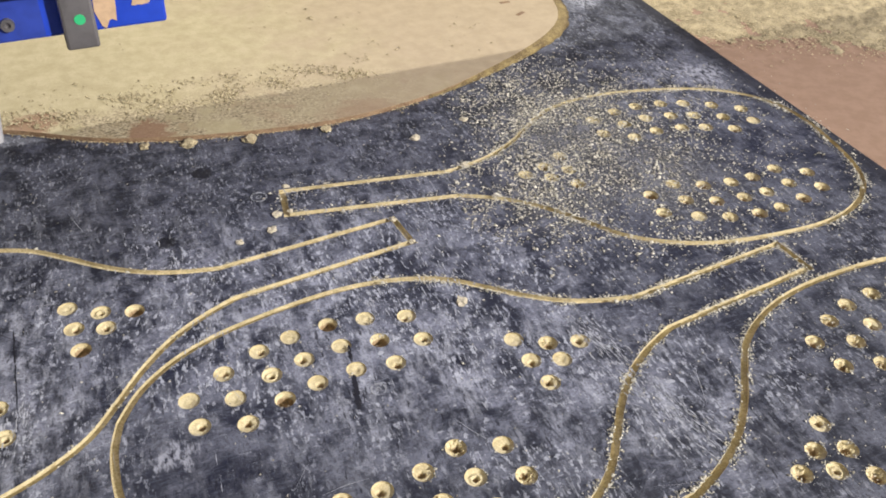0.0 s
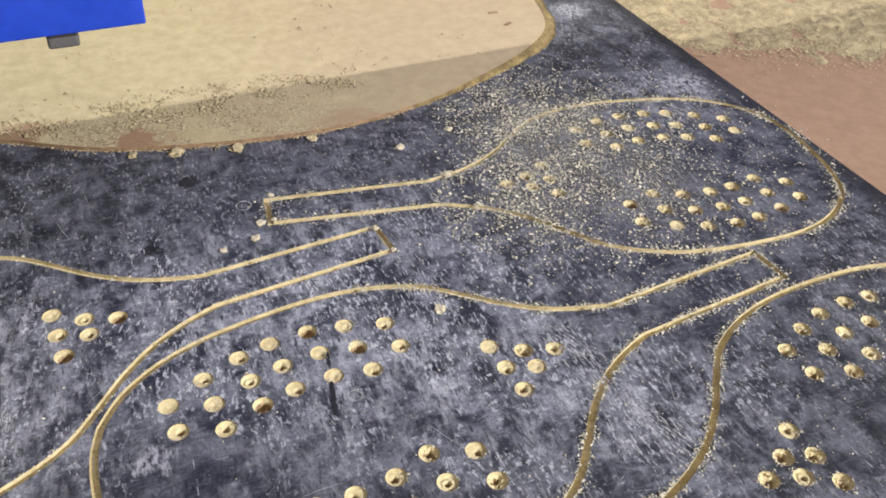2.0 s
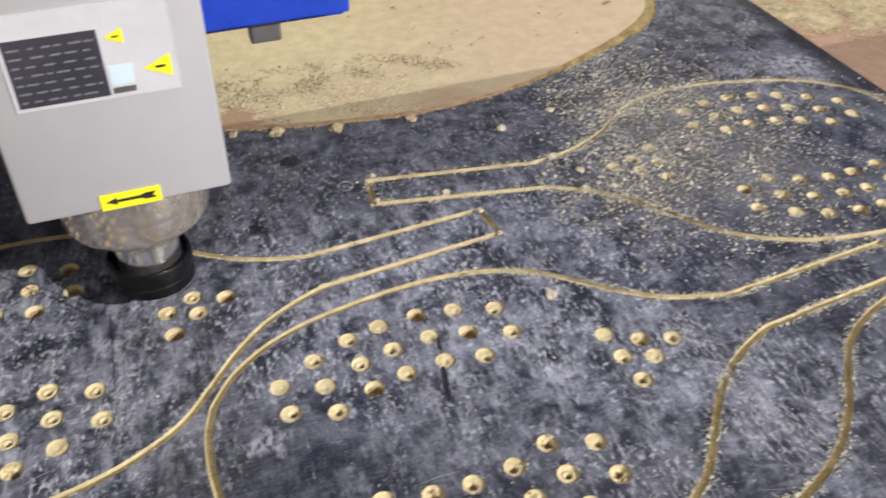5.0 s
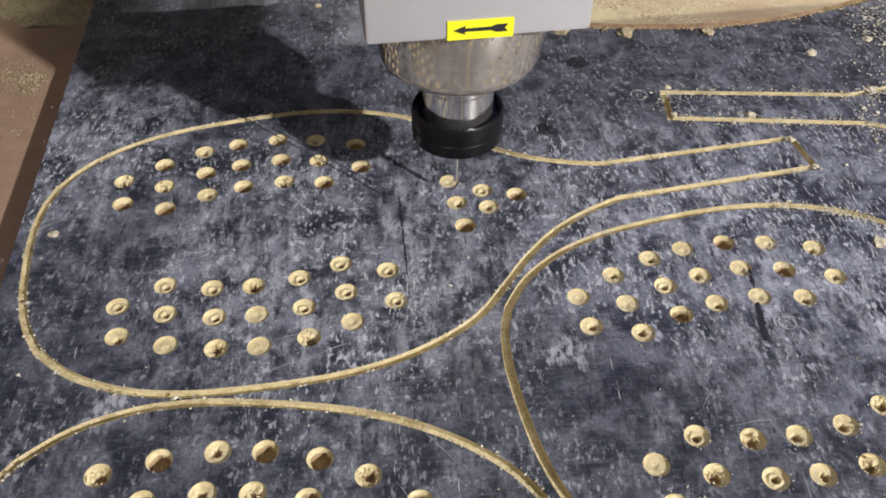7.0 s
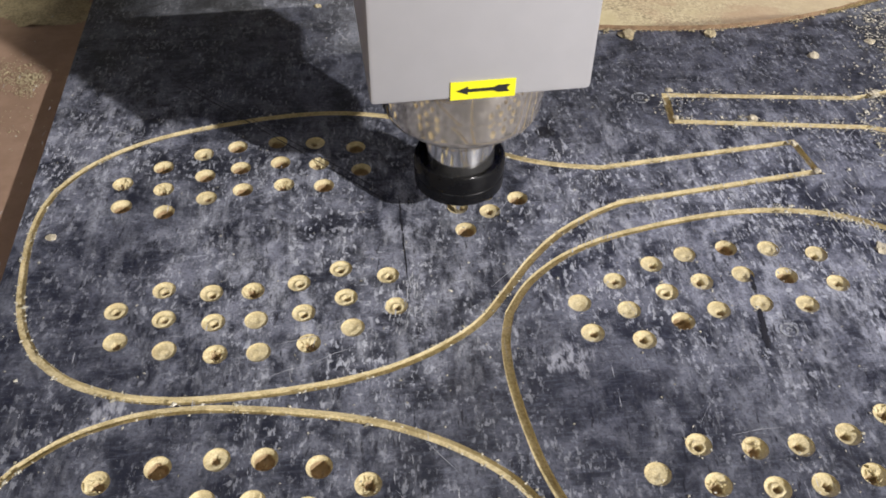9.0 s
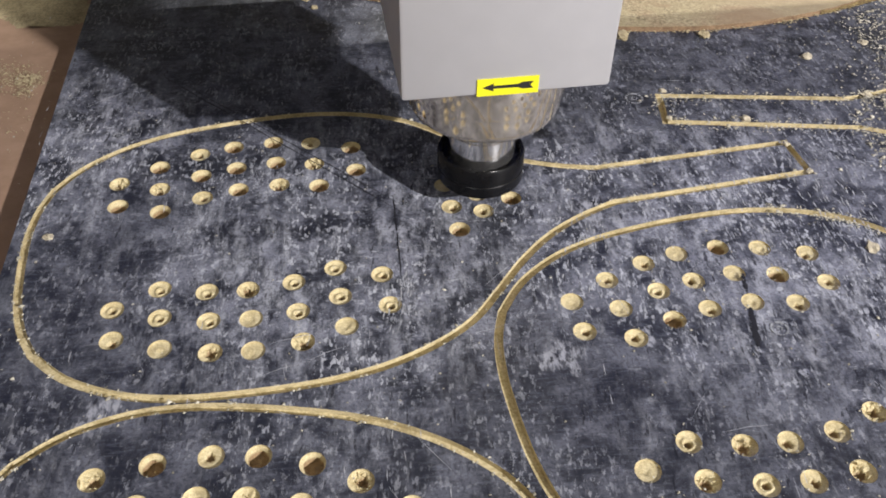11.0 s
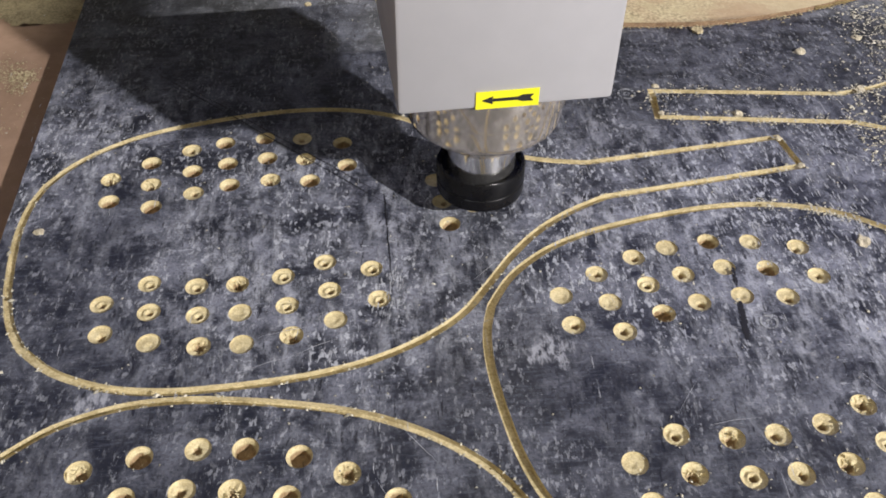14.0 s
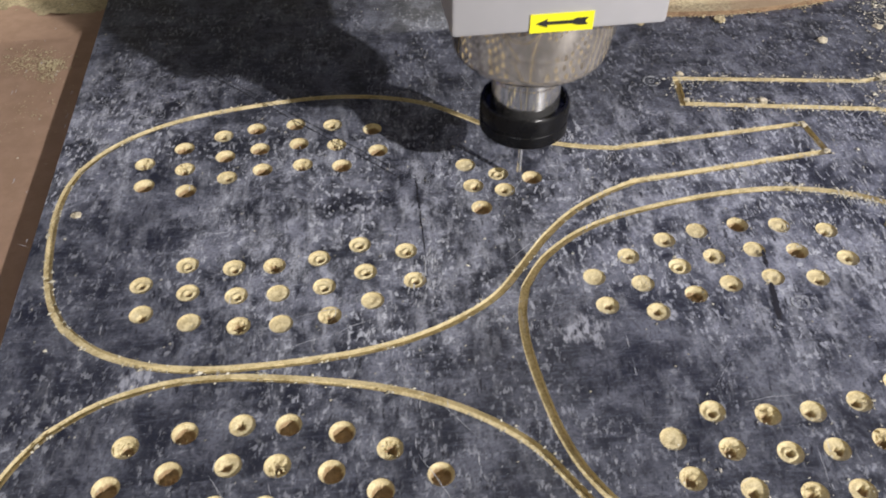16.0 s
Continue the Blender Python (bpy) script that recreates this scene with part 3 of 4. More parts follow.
def bats():
    rnd = random.Random(4)
    floors = [[hole_mesh(k, j) for j in range(9)] for k in range(5)]
    ring = [(math.cos(2 * math.pi * k / 24) * HOLE_R, math.sin(2 * math.pi * k / 24) * HOLE_R) for k in range(24)]
    loops = [offset_loop(OUTLINE, -GROOVE / 2)] + [[(u + x, v + y) for x, y in ring] for u, v in hole_places()]
    me = flat_solid(loops, -CUT, 0)
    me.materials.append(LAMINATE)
    me.materials.append(HOLE)
    film_on_top(me, 0)
    for k, (x, y, a) in enumerate(BATS):
        ob = new("bat_blank", me)
        ob.matrix_world = pose(x, y, 0.0001, 0, 0, math.degrees(a))
        tagged(ob, "bat-shaped blank with drilled holes, routed out of dark film-faced plywood", "bat blank", "bat blanks")
        near, far, neck = HABITS[k]
        kinds = [c for pair in zip("".join(near), "".join(far)) for c in pair] + list(neck)
        for (u, v), kind in zip(hole_places(), kinds):
            h = new("hole_floor", rnd.choice(floors[int(kind)]))
            h.parent = ob
            h.matrix_local = pose(u, v, 0, 0, 0, rnd.uniform(0, 360))


sheet()
bats()


DENTS = ((0.4449, 0.8279), (0.4520, 0.7961))
SLAB_FRONT = [(-0.178, 0.750), (-0.204, 0.708), (-0.220, 0.684), (-0.190, 0.675), (-0.14, 0.672), (-0.055, 0.653), (0.030, 0.622), (0.121, 0.612), (0.219, 0.616), (0.307, 0.642),
              (0.3745, 0.679), (0.438, 0.723), (0.478, 0.762), (0.497, 0.80), (0.505, 0.86)]


def dusty_slab():
    """A flat board with a rounded front lying on the sheet."""
    front = SLAB_FRONT
    loop = [(x, y + 0.008 * noise.noise(Vector((x * 70, y * 70, 3))) + 0.004 * noise.noise(Vector((x * 190, y * 190, 8)))) if x < -0.09 else (x, y + 0.0008 * noise.noise(Vector((x * 160, 0, 3)))) for x, y in catmull(front, 14)] + [(0.50, 1.30), (-0.08, 1.30), (-0.150, 0.82)]
    ob = new("board_offcut", flat_solid([loop], 0.0, 0.0042))
    ob.data.materials.append(SLAB)
    ob.data.materials.append(SLABEDGE)
    film_on_top(ob.data, 0.0042)
    tagged(ob, "tan fibreboard offcut with rounded front edge, lying on the sheet", "board offcut")
    # the broken, sloping edge round the end of the board
    top = [Vector(p) for p in catmull(SLAB_FRONT[9:], 14)]
    strip = bmesh.new()
    rows = []
    for i, p in enumerate(top):
        d = (top[min(i + 1, len(top) - 1)] - top[max(i - 1, 0)]).normalized()
        reach = 0.012 * min(1, i / (0.55 * len(top))) * (1 + 0.22 * noise.noise(Vector((p.x * 90, p.y * 90, 5)))) + 0.001
        q = p + Vector((d.y, -d.x)) * reach
        mid = p.lerp(q, 0.5 + 0.12 * noise.noise(Vector((p.x * 130, p.y * 130, 2))))
        rows.append([strip.verts.new((*p, 0.0041)), strip.verts.new((*mid, 0.0026 + 0.0006 * noise.noise(Vector((p.x * 150, p.y * 150, 9))))), strip.verts.new((*q, 0.0003)), strip.verts.new((*p, 0.0003))])
    for a, b in zip(rows, rows[1:]):
        for k in range(3):
            strip.faces.new((a[k], a[k + 1], b[k + 1], b[k]))
    bmesh.ops.recalc_face_normals(strip, faces=strip.faces[:])
    part("broken_edge", strip, BROKEN, ob, "rough sloping edge yellow with dust", True)
    for k, (x, y) in enumerate(DENTS):
        bm = box_bm(-0.006, 0.006, -0.0022, 0.0022, 0.0041, 0.0046, 0.0002)
        d = part("dent", bm, SLABEDGE, ob, "dark dent in the surface")
        d.matrix_local = pose(x, y, 0, 0, 0, 10 + 25 * k)
    return ob


dusty_slab()


# ---- the router ----
TURN = 9.33


def router_head():
    head = empty("router_spindle")
    tagged(head, "grey square router spindle with steel nose and black collet nut", "router spindle")
    W = 0.0526
    crease(part("housing", box_bm(-W, W, -W, W, 0.089, 0.36, 0.0022), HOUSING, head, "light grey enamelled housing"))
    crease(part("nose", lathe_bm([(0, 0.0400), (0.0262, 0.0400), (0.0285, 0.0404), (0.0385, 0.0480), (0.0418, 0.0512), (0.0433, 0.0550), (0.0439, 0.0655),
                                  (0.0441, 0.0664), (0.0450, 0.0669), (0.0453, 0.0676), (0.0453, 0.0895), (0, 0.0895)], 96), STEEL, head, "turned steel nose with a film of dust", True), 28)
    crease(part("collar", lathe_bm([(0, 0.010), (0.0198, 0.010), (0.0198, 0.0315), (0.0190, 0.0322), (0.0190, 0.0335), (0.0200, 0.0342), (0.0200, 0.0405), (0, 0.0405)], 64), BRIGHT, head, "bright steel collar", True))
    crease(part("collet_nut", lathe_bm([(0, -0.002), (0.010, -0.004), (0.0236, -0.004), (0.0258, -0.0022), (0.0260, 0.0050), (0.0256, 0.0054), (0.0256, 0.0060),
                                        (0.0260, 0.0064), (0.0260, 0.0150), (0.0252, 0.0164), (0.0238, 0.0164), (0.0224, 0.0125), (0, 0.0125)], 72),
                NUTBLACK, head, "black collet nut", True), 30)
    crease(part("drill_bit", lathe_bm([(0, -0.0400), (0.0016, -0.0385), (0.0016, -0.002), (0, -0.002)], 16), BRIGHT, head, "thin steel bit", True))
    st = part("direction_sticker", box_bm(-0.0153, 0.0155, -W - 0.0006, -W - 0.0001, 0.0892, 0.0988), YELLOW, head, "yellow sticker")
    bm = bmesh.new()
    pts = ((-0.0125, 0.0), (-0.0070, 0.0022), (-0.0072, 0.0008), (0.0050, 0.0009), (0.0075, 0.0019), (0.0128, 0.0019), (0.0112, 0.0), (0.0128, -0.0019),
           (0.0075, -0.0019), (0.0050, -0.0009), (-0.0072, -0.0008), (-0.0070, -0.0022))
    f = bm.faces.new([bm.verts.new((u, -W - 0.0009, 0.0941 + v)) for u, v in pts])
    ex = bmesh.ops.extrude_face_region(bm, geom=[f])
    bmesh.ops.translate(bm, vec=(0, 0.0004, 0), verts=[v for v in ex["geom"] if isinstance(v, bmesh.types.BMVert)])
    bmesh.ops.recalc_face_normals(bm, faces=bm.faces[:])
    part("arrow", bm, BLACKINK, st, "black arrow")
    # name plate
    pz = 0.0890 + 0.0640
    plate = part("name_plate", box_bm(-0.0425, 0.0335, -W - 0.0007, -W - 0.0001, pz, pz + 0.048), PLATEWHITE, head, "silver name plate")
    plate.location.x = 0.0030
    part("data_field", box_bm(-0.0405, 0.0005, -W - 0.0010, -W - 0.0006, pz + 0.002, pz + 0.036), PLATEBLACK, plate, "black data field")
    rnd = random.Random(3)
    bm = bmesh.new()
    for row in range(7):
        x, z = -0.0390, pz + 0.0045 + row * 0.0044
        while x < -0.003:
            wd = rnd.uniform(0.002, 0.006)
            e = min(x + wd, -0.0015)
            bm.faces.new([bm.verts.new((a, -W - 0.0012, c)) for a, c in ((x, z), (e, z), (e, z + 0.0010), (x, z + 0.0010))])
            x += wd + rnd.uniform(0.001, 0.004)
    part("printed_lines", bm, PRINTGREY, plate, "rows of pale print")
    part("blue_field", box_bm(0.0020, 0.0125, -W - 0.0010, -W - 0.0006, pz + 0.007, pz + 0.017), PLATEBLUE, plate, "pale blue field")
    part("grey_field", box_bm(0.0020, 0.0125, -W - 0.0010, -W - 0.0006, pz + 0.0025, pz + 0.0055), RAILGREY, plate, "grey symbol field")
    for a, z, h in ((0.0245, pz + 0.008, 0.0115), (0.0075, pz + 0.028, 0.0075)):
        bm = bmesh.new()
        bm.faces.new([bm.verts.new((a + u * h, -W - 0.0011, z + v * h)) for u, v in ((-0.6, 0.45), (0.55, 1.0), (0.55, -0.05))])
        tri = part("warning_triangle", bm, YELLOW, plate, "yellow warning triangle")
        part("symbol", box_bm(a - 0.1 * h, a + 0.3 * h, -W - 0.0016, -W - 0.0012, z + 0.42 * h, z + 0.52 * h), BLACKINK, tri, "black symbol")
    # slide plate and mount behind the spindle
    part("spindle_mount", box_bm(-0.040, 0.040, W - 0.002, 0.099, 0.13, 0.34, 0.003), RAILGREY, head, "grey mounting block")
    part("slide_plate", box_bm(-0.166, 0.166, 0.098, 0.107, 0.1085, 0.40, 0.0015), BLUE, head, "bright blue enamelled slide plate")
    return head


def carriage():
    ob = empty("gantry_carriage")
    tagged(ob, "blue gantry carriage with chipped paint and a steel guide rail", "gantry carriage")
    part("back_plate", box_bm(-0.168, 0.168, 0.120, 0.200, 0.1195, 0.80, 0.002), BLUE, ob, "blue enamelled back plate")
    # unseen block, sized so the back tube's shadow line falls farther back here
    part("low_block", box_bm(-0.320, -0.030, 0.200, 0.350, 0.110, 0.60, 0.004), BLUEDARK, ob, "unseen dark blue block hanging low behind the carriage")
    # unseen block added to keep the back tube off the far left
    part("shade_block", box_bm(-0.250, -0.170, 0.352, 0.450, 0.110, 0.60, 0.004), BLUEDARK, ob, "unseen dark blue block that blocks the back light")
    part("saddle", box_bm(-0.10, 0.10, 0.196, 0.352, 0.62, 0.78, 0.004), BLUEDARK, ob, "dark blue saddle")
    # thin raised panel; the recess's darkness is put into its colour
    part("recess", box_bm(-0.150, 0.086, 0.1188, 0.1212, 0.1215, 0.60), BLUEDARK, ob, "thin dark blue panel in place of a recess")
    rail = part("guide_rail", box_bm(0.097, 0.119, 0.1085, 0.1195, 0.1125, 0.60, 0.002), RAILGREY, ob, "grey steel guide rail")
    part("mark", lathe_bm([(0, -0.0003), (0.0037, -0.0003), (0.0037, 0.0003), (0, 0.0003)], 20), GREEN, rail, "green dot").matrix_local = pose(0.109, 0.1083, 0.1345, 90)
    for k, (x0, x1, z0, z1) in enumerate(((0.1195, 0.135, 0.1235, 0.165), (0.146, 0.158, 0.134, 0.150), (0.138, 0.144, 0.150, 0.165))):
        bm = bmesh.new()
        ring = []
        for q in range(26):
            a = q * 2 * math.pi / 26
            r = 1 + 0.30 * noise.noise(Vector((2.2 * math.cos(a), 2.2 * math.sin(a), k * 5.0)))
            ring.append(bm.verts.new(((x0 + x1) / 2 + (x1 - x0) * 0.5 * r * max(-0.95, min(0.95, 1.3 * math.cos(a))), 0.1194, (z0 + z1) / 2 + (z1 - z0) * 0.5 * r * math.sin(a))))
        f = bm.faces.new(ring)
        ex = bmesh.ops.extrude_face_region(bm, geom=[f])
        bmesh.ops.translate(bm, vec=(0, 0.001, 0), verts=[v for v in ex["geom"] if isinstance(v, bmesh.types.BMVert)])
        bmesh.ops.recalc_face_normals(bm, faces=bm.faces[:])
        part("chipped_patch", bm, BARE, ob, "bare tan patch where paint is lost")
    part("screw_head", lathe_bm([(0, 0), (0.0045, 0), (0.0045, 0.003), (0.002, 0.003), (0.002, 0.001), (0, 0.001)], 20), RAILGREY, ob, "socket screw").matrix_local = pose(0.064, 0.119, 0.1335, 90)
    return ob


def gantry():
    ob = empty("gantry")
    tagged(ob, "blue steel gantry beam carrying the carriage across the machine", "gantry")
    part("beam", box_bm(-0.95, 1.25, 0.352, 0.40, 0.255, 0.80, 0.004), BLUEDARK, ob, "blue steel beam")
    for x in (-0.99, 1.25):
        part("upright", box_bm(x, x + 0.04, 0.30, 0.46, -0.078, 0.80, 0.004), BLUEDARK, ob, "blue steel upright")
    return ob


HEAD = router_head()
CARRIAGE = carriage()
GANTRY = gantry()


# ---- sawdust, chips and marks ----
def flakes(name, places, size, material, label, seed):
    """Many small bent flakes as one heap."""
    rnd = random.Random(seed)
    verts, faces = [], []
    for x, y, z in places:
        s = size * rnd.uniform(0.45, 1.0) * (1.9 if rnd.random() < 0.06 else 1)
        a, tilt, tx = rnd.uniform(0, 6.283), rnd.uniform(-0.5, 0.5), rnd.uniform(-0.4, 0.4)
        ca, sa, k = math.cos(a), math.sin(a), len(verts)
        wd = s * rnd.uniform(0.35, 0.8)
        for u, v, h in ((-s, -wd * 0.6, 0), (s * 0.2, -wd, s * 0.25), (s, wd * 0.3, 0.02 * s), (-s * 0.3, wd, s * 0.2), (0, 0, s * 0.55)):
            verts.append((x + u * ca - v * sa, y + u * sa + v * ca, z + 0.00025 + max(0, h + u * tilt * 0.5 + v * tx * 0.5 + 0.25 * s)))
        faces += [(k, k + 1, k + 4), (k + 1, k + 2, k + 4), (k + 2, k + 3, k + 4), (k + 3, k, k + 4)]
    me = bpy.data.meshes.new(name)
    me.from_pydata(verts, [], faces)
    me.materials.append(material)
    return tagged(new(name, me), label, "wood chips", kind="stuff")


LONG = [k for k in range(len(OUTLINE)) if (Vector(OUTLINE[(k + 1) % len(OUTLINE)]) - Vector(OUTLINE[k])).length > 0.02]
LENGTHS = [(Vector(OUTLINE[(k + 1) % len(OUTLINE)]) - Vector(OUTLINE[k])).length for k in LONG]


def loose_chips():
    rnd = random.Random(11)
    near = []
    for _ in range(10000):
        x, y = rnd.gauss(0.415, 0.085), rnd.gauss(0.525, 0.072)
        if noise.noise(Vector((x * 26, y * 26, 1))) > rnd.uniform(-0.6, 0.5) and y < 0.70 and x > 0.30 + 0.06 * rnd.random():
            near.append((x, y, 0))
    for _ in range(7000):
        x, y = rnd.gauss(0.395, 0.062), rnd.gauss(0.615, 0.05)
        if y < 0.60 + max(0, x - 0.22) * 0.62 and x > 0.31 + 0.05 * rnd.random() and noise.noise(Vector((x * 40, y * 40, 4))) > rnd.uniform(-0.6, 0.4):
            near.append((x, y, 0))
    for _ in range(3600):
        x, y = rnd.gauss(0.345, 0.05), rnd.gauss(0.475, 0.035)
        if x > 0.285 and noise.noise(Vector((x * 45, y * 45, 7))) > rnd.uniform(-0.5, 0.5):
            near.append((x, y, 0))
    flakes("wood_chips", near, 0.00130, CHIP, "pale wood chips strewn over the dark sheet", 1)
    along = []
    for k, count, wide in ((1, 6500, 0.0019), (2, 9000, 0.0032), (3, 6000, 0.0022), (0, 800, 0.0007), (4, 700, 0.0007)):
        loop = OUTLINE
        for _ in range(count):
            i = rnd.randrange(len(loop))
            if rnd.random() < 0.35:
                i = rnd.choices(LONG, LENGTHS)[0]
            t = rnd.random()
            p = Vector(loop[i]).lerp(Vector(loop[(i + 1) % len(loop)]), t)
            d = (Vector(loop[(i + 1) % len(loop)]) - Vector(loop[i])).normalized()
            off = rnd.choice((1, -1)) * (GROOVE / 2 - 0.0006 + abs(rnd.gauss(0, wide)))
            q = on_sheet(k, (p.x - d.y * off, p.y + d.x * off))
            clump = noise.noise(Vector((q[0] * 60, q[1] * 60, k)))
            if clump > rnd.uniform(-0.35, 0.35) and (k != 1 or q[0] > 0.2) and (k != 2 or q[0] > 0.30 or rnd.random() < 0.3):
                along.append((*q, 0))
    flakes("groove_fibres", along, 0.0011, CHIP, "torn pale fibres along the routed grooves", 2)
    wide = []
    for _ in range(2600):
        x, y = rnd.uniform(-0.30, 0.66), rnd.uniform(0.10, 0.62)
        if rnd.random() < 0.25 + 0.75 * max(0, min(1, (x - 0.15) / 0.25)):
            wide.append((x, y, 0))
    for bat in (1, 3, 2):
        for u, v in hole_places():
            for _ in range(30 if bat == 3 else 14 if bat == 2 else 5):
                a, r = rnd.uniform(0, 6.283), rnd.gauss(HOLE_R + 0.0004, 0.0014 if bat == 3 else 0.0009)
                wide.append((*on_sheet(bat, (u + r * math.cos(a), v + r * math.sin(a))), 0))
    flakes("fine_chips", wide, 0.0009, CHIP, "fine pale chips scattered on the sheet", 3)


def lump(name, place, size, material, seed, label):
    bm = bmesh.new()
    bmesh.ops.create_icosphere(bm, subdivisions=2, radius=size)
    for v in bm.verts:
        v.co *= 1 + 0.75 * noise.noise(v.co * (1.5 / size) + Vector((seed, 0, 3))) + 0.35 * noise.noise(v.co * (4.0 / size) + Vector((seed, 9, 3)))
        v.co.z = max(v.co.z * 0.42, -0.2 * size)
    ob = new(name, mesh_from(name, bm, material))
    ob.location = (place[0], place[1], place[2] + 0.2 * size)
    return tagged(ob, label, "sawdust clump", "sawdust clumps")


# clumps that the draught of the spindle blows along the sheet: start, end and size
BLOWN = (((0.1423, 0.4756), (0.3230, 0.5050), 0.0034), ((0.1486, 0.4935), (0.2114, 0.4962), 0.0036), ((0.1183, 0.4661), (0.3420, 0.4800), 0.0028))
LOOSE = [lump("sawdust_clump", (*a, 0), size, CRUMB, 40 + size * 9000, "loose pale clump of sawdust blown along the sheet") for a, b, size in BLOWN]


def slab_front(s):
    pts = catmull(SLAB_FRONT, 6)
    k = min(len(pts) - 2, int(s * (len(pts) - 1)))
    return Vector(pts[k]).lerp(Vector(pts[k + 1]), s * (len(pts) - 1) - k)


def crumbs():
    rnd = random.Random(21)
    for k, (x, y, s) in enumerate(((0.2773, 0.5778, 0.0042), (0.2557, 0.3698, 0.0040), (0.1598, 0.5292, 0.0026), (0.1588, 0.4960, 0.0024), (0.3060, 0.5285, 0.0034),
                                   (0.2320, 0.4690, 0.0024), (0.2395, 0.4405, 0.0022), (0.3275, 0.5993, 0.0034), (-0.228, 0.369, 0.0030), (0.1402, 0.603, 0.0062),
                                   (0.0905, 0.606, 0.006), (0.205, 0.6065, 0.0042), (0.055, 0.6095, 0.0045),
                                   (-0.128, 0.663, 0.0048), (-0.112, 0.654, 0.0036), (-0.104, 0.641, 0.0028), (-0.216, 0.681, 0.0060), (-0.178, 0.674, 0.0052))):
        lump("sawdust_clump", (x, y, 0), s, CRUMB if k < 9 else SAWDUST, k, "pale clump of packed sawdust on the dark sheet")
    edge, dark, top = [], [], []
    for _ in range(1500):
        p = slab_front(rnd.uniform(0.16, 0.78))
        n = noise.noise(Vector((p.x * 45, 0, 3)))
        d = abs(rnd.gauss(0, 0.0018 + 0.006 * max(0, n)))
        if n > rnd.uniform(-0.5, 0.35):
            edge.append((p.x + rnd.gauss(0, 0.002), p.y - d + 0.001, 0))
    flakes("edge_crumbs", edge, 0.0014, SAWDUST, "sawdust crumbs fallen along the offcut's edge", 5)
    for _ in range(6000):
        s = rnd.random()
        x = -0.09 + 0.36 * s
        y = 0.652 + 0.055 * s + rnd.gauss(0, 0.010 + 0.012 * (1 - s))
        p = noise.noise(Vector((x * 28, y * 40, 7)))
        front = 0.655 - 0.35 * max(0, x + 0.05) if x < 0.06 else 0.625
        if p > rnd.uniform(-0.25, 0.6) and y > front:
            (dark if rnd.random() < 0.13 else top).append((x, y, 0.0042))
    for _ in range(500):
        x, y = rnd.uniform(-0.2, 0.4), rnd.uniform(0.66, 0.95)
        if noise.noise(Vector((x * 14, y * 14, 2))) > 0.1:
            (dark if rnd.random() < 0.6 else top).append((x, y, 0.0042))
    flakes("dark_crumbs", dark, 0.0021, CHIPDARK, "dark crumbs on the dusty offcut", 6)
    flakes("pale_crumbs", top, 0.0015, SAWDUST, "pale crumbs on the dusty offcut", 7)


def sawdust_bank(name, cx, cy, lx, ly, turn, height, z0, seed, label, cut=0.0):
    """A low uneven spread of dust with a ragged outline."""
    nx, ny = int(lx / 0.0022), int(ly / 0.0022)
    bm = bmesh.new()
    grid = {}
    c, s = math.cos(turn), math.sin(turn)
    for i in range(nx):
        for j in range(ny):
            u, v = (i / (nx - 1) - 0.5), (j / (ny - 1) - 0.5)
            x, y = cx + lx * u * c - ly * v * s, cy + lx * u * s + ly * v * c
            fall = 1 - max(abs(u), abs(v)) * 2
            q = Vector((x, y, seed))
            h = min(1, fall * 3) - 0.55 + 0.9 * noise.noise(q * 17) + 0.5 * noise.noise(q * 55) + 0.25 * noise.noise(q * 160) - cut
            grid[i, j] = (x, y, h)
    made = {}
    for i in range(nx - 1):
        for j in range(ny - 1):
            q = [(i, j), (i + 1, j), (i + 1, j + 1), (i, j + 1)]
            if sum(grid[k][2] for k in q) > 0:
                for k in q:
                    if k not in made:
                        x, y, h = grid[k]
                        fine = noise.noise(Vector((x, y, seed)) * 300) * 0.2 + noise.noise(Vector((x, y, seed)) * 120) * 0.35
                        made[k] = bm.verts.new((x, y, z0 + 0.0002 + height * max(0, min(1, h)) * (0.75 + fine)))
                bm.faces.new([made[k] for k in q])
    ob = new(name, mesh_from(name, bm, BEDDUST if z0 < 0 else SAWDUST))
    for p in ob.data.polygons:
        p.use_smooth = True
    return tagged(ob, label, "sawdust", kind="stuff")


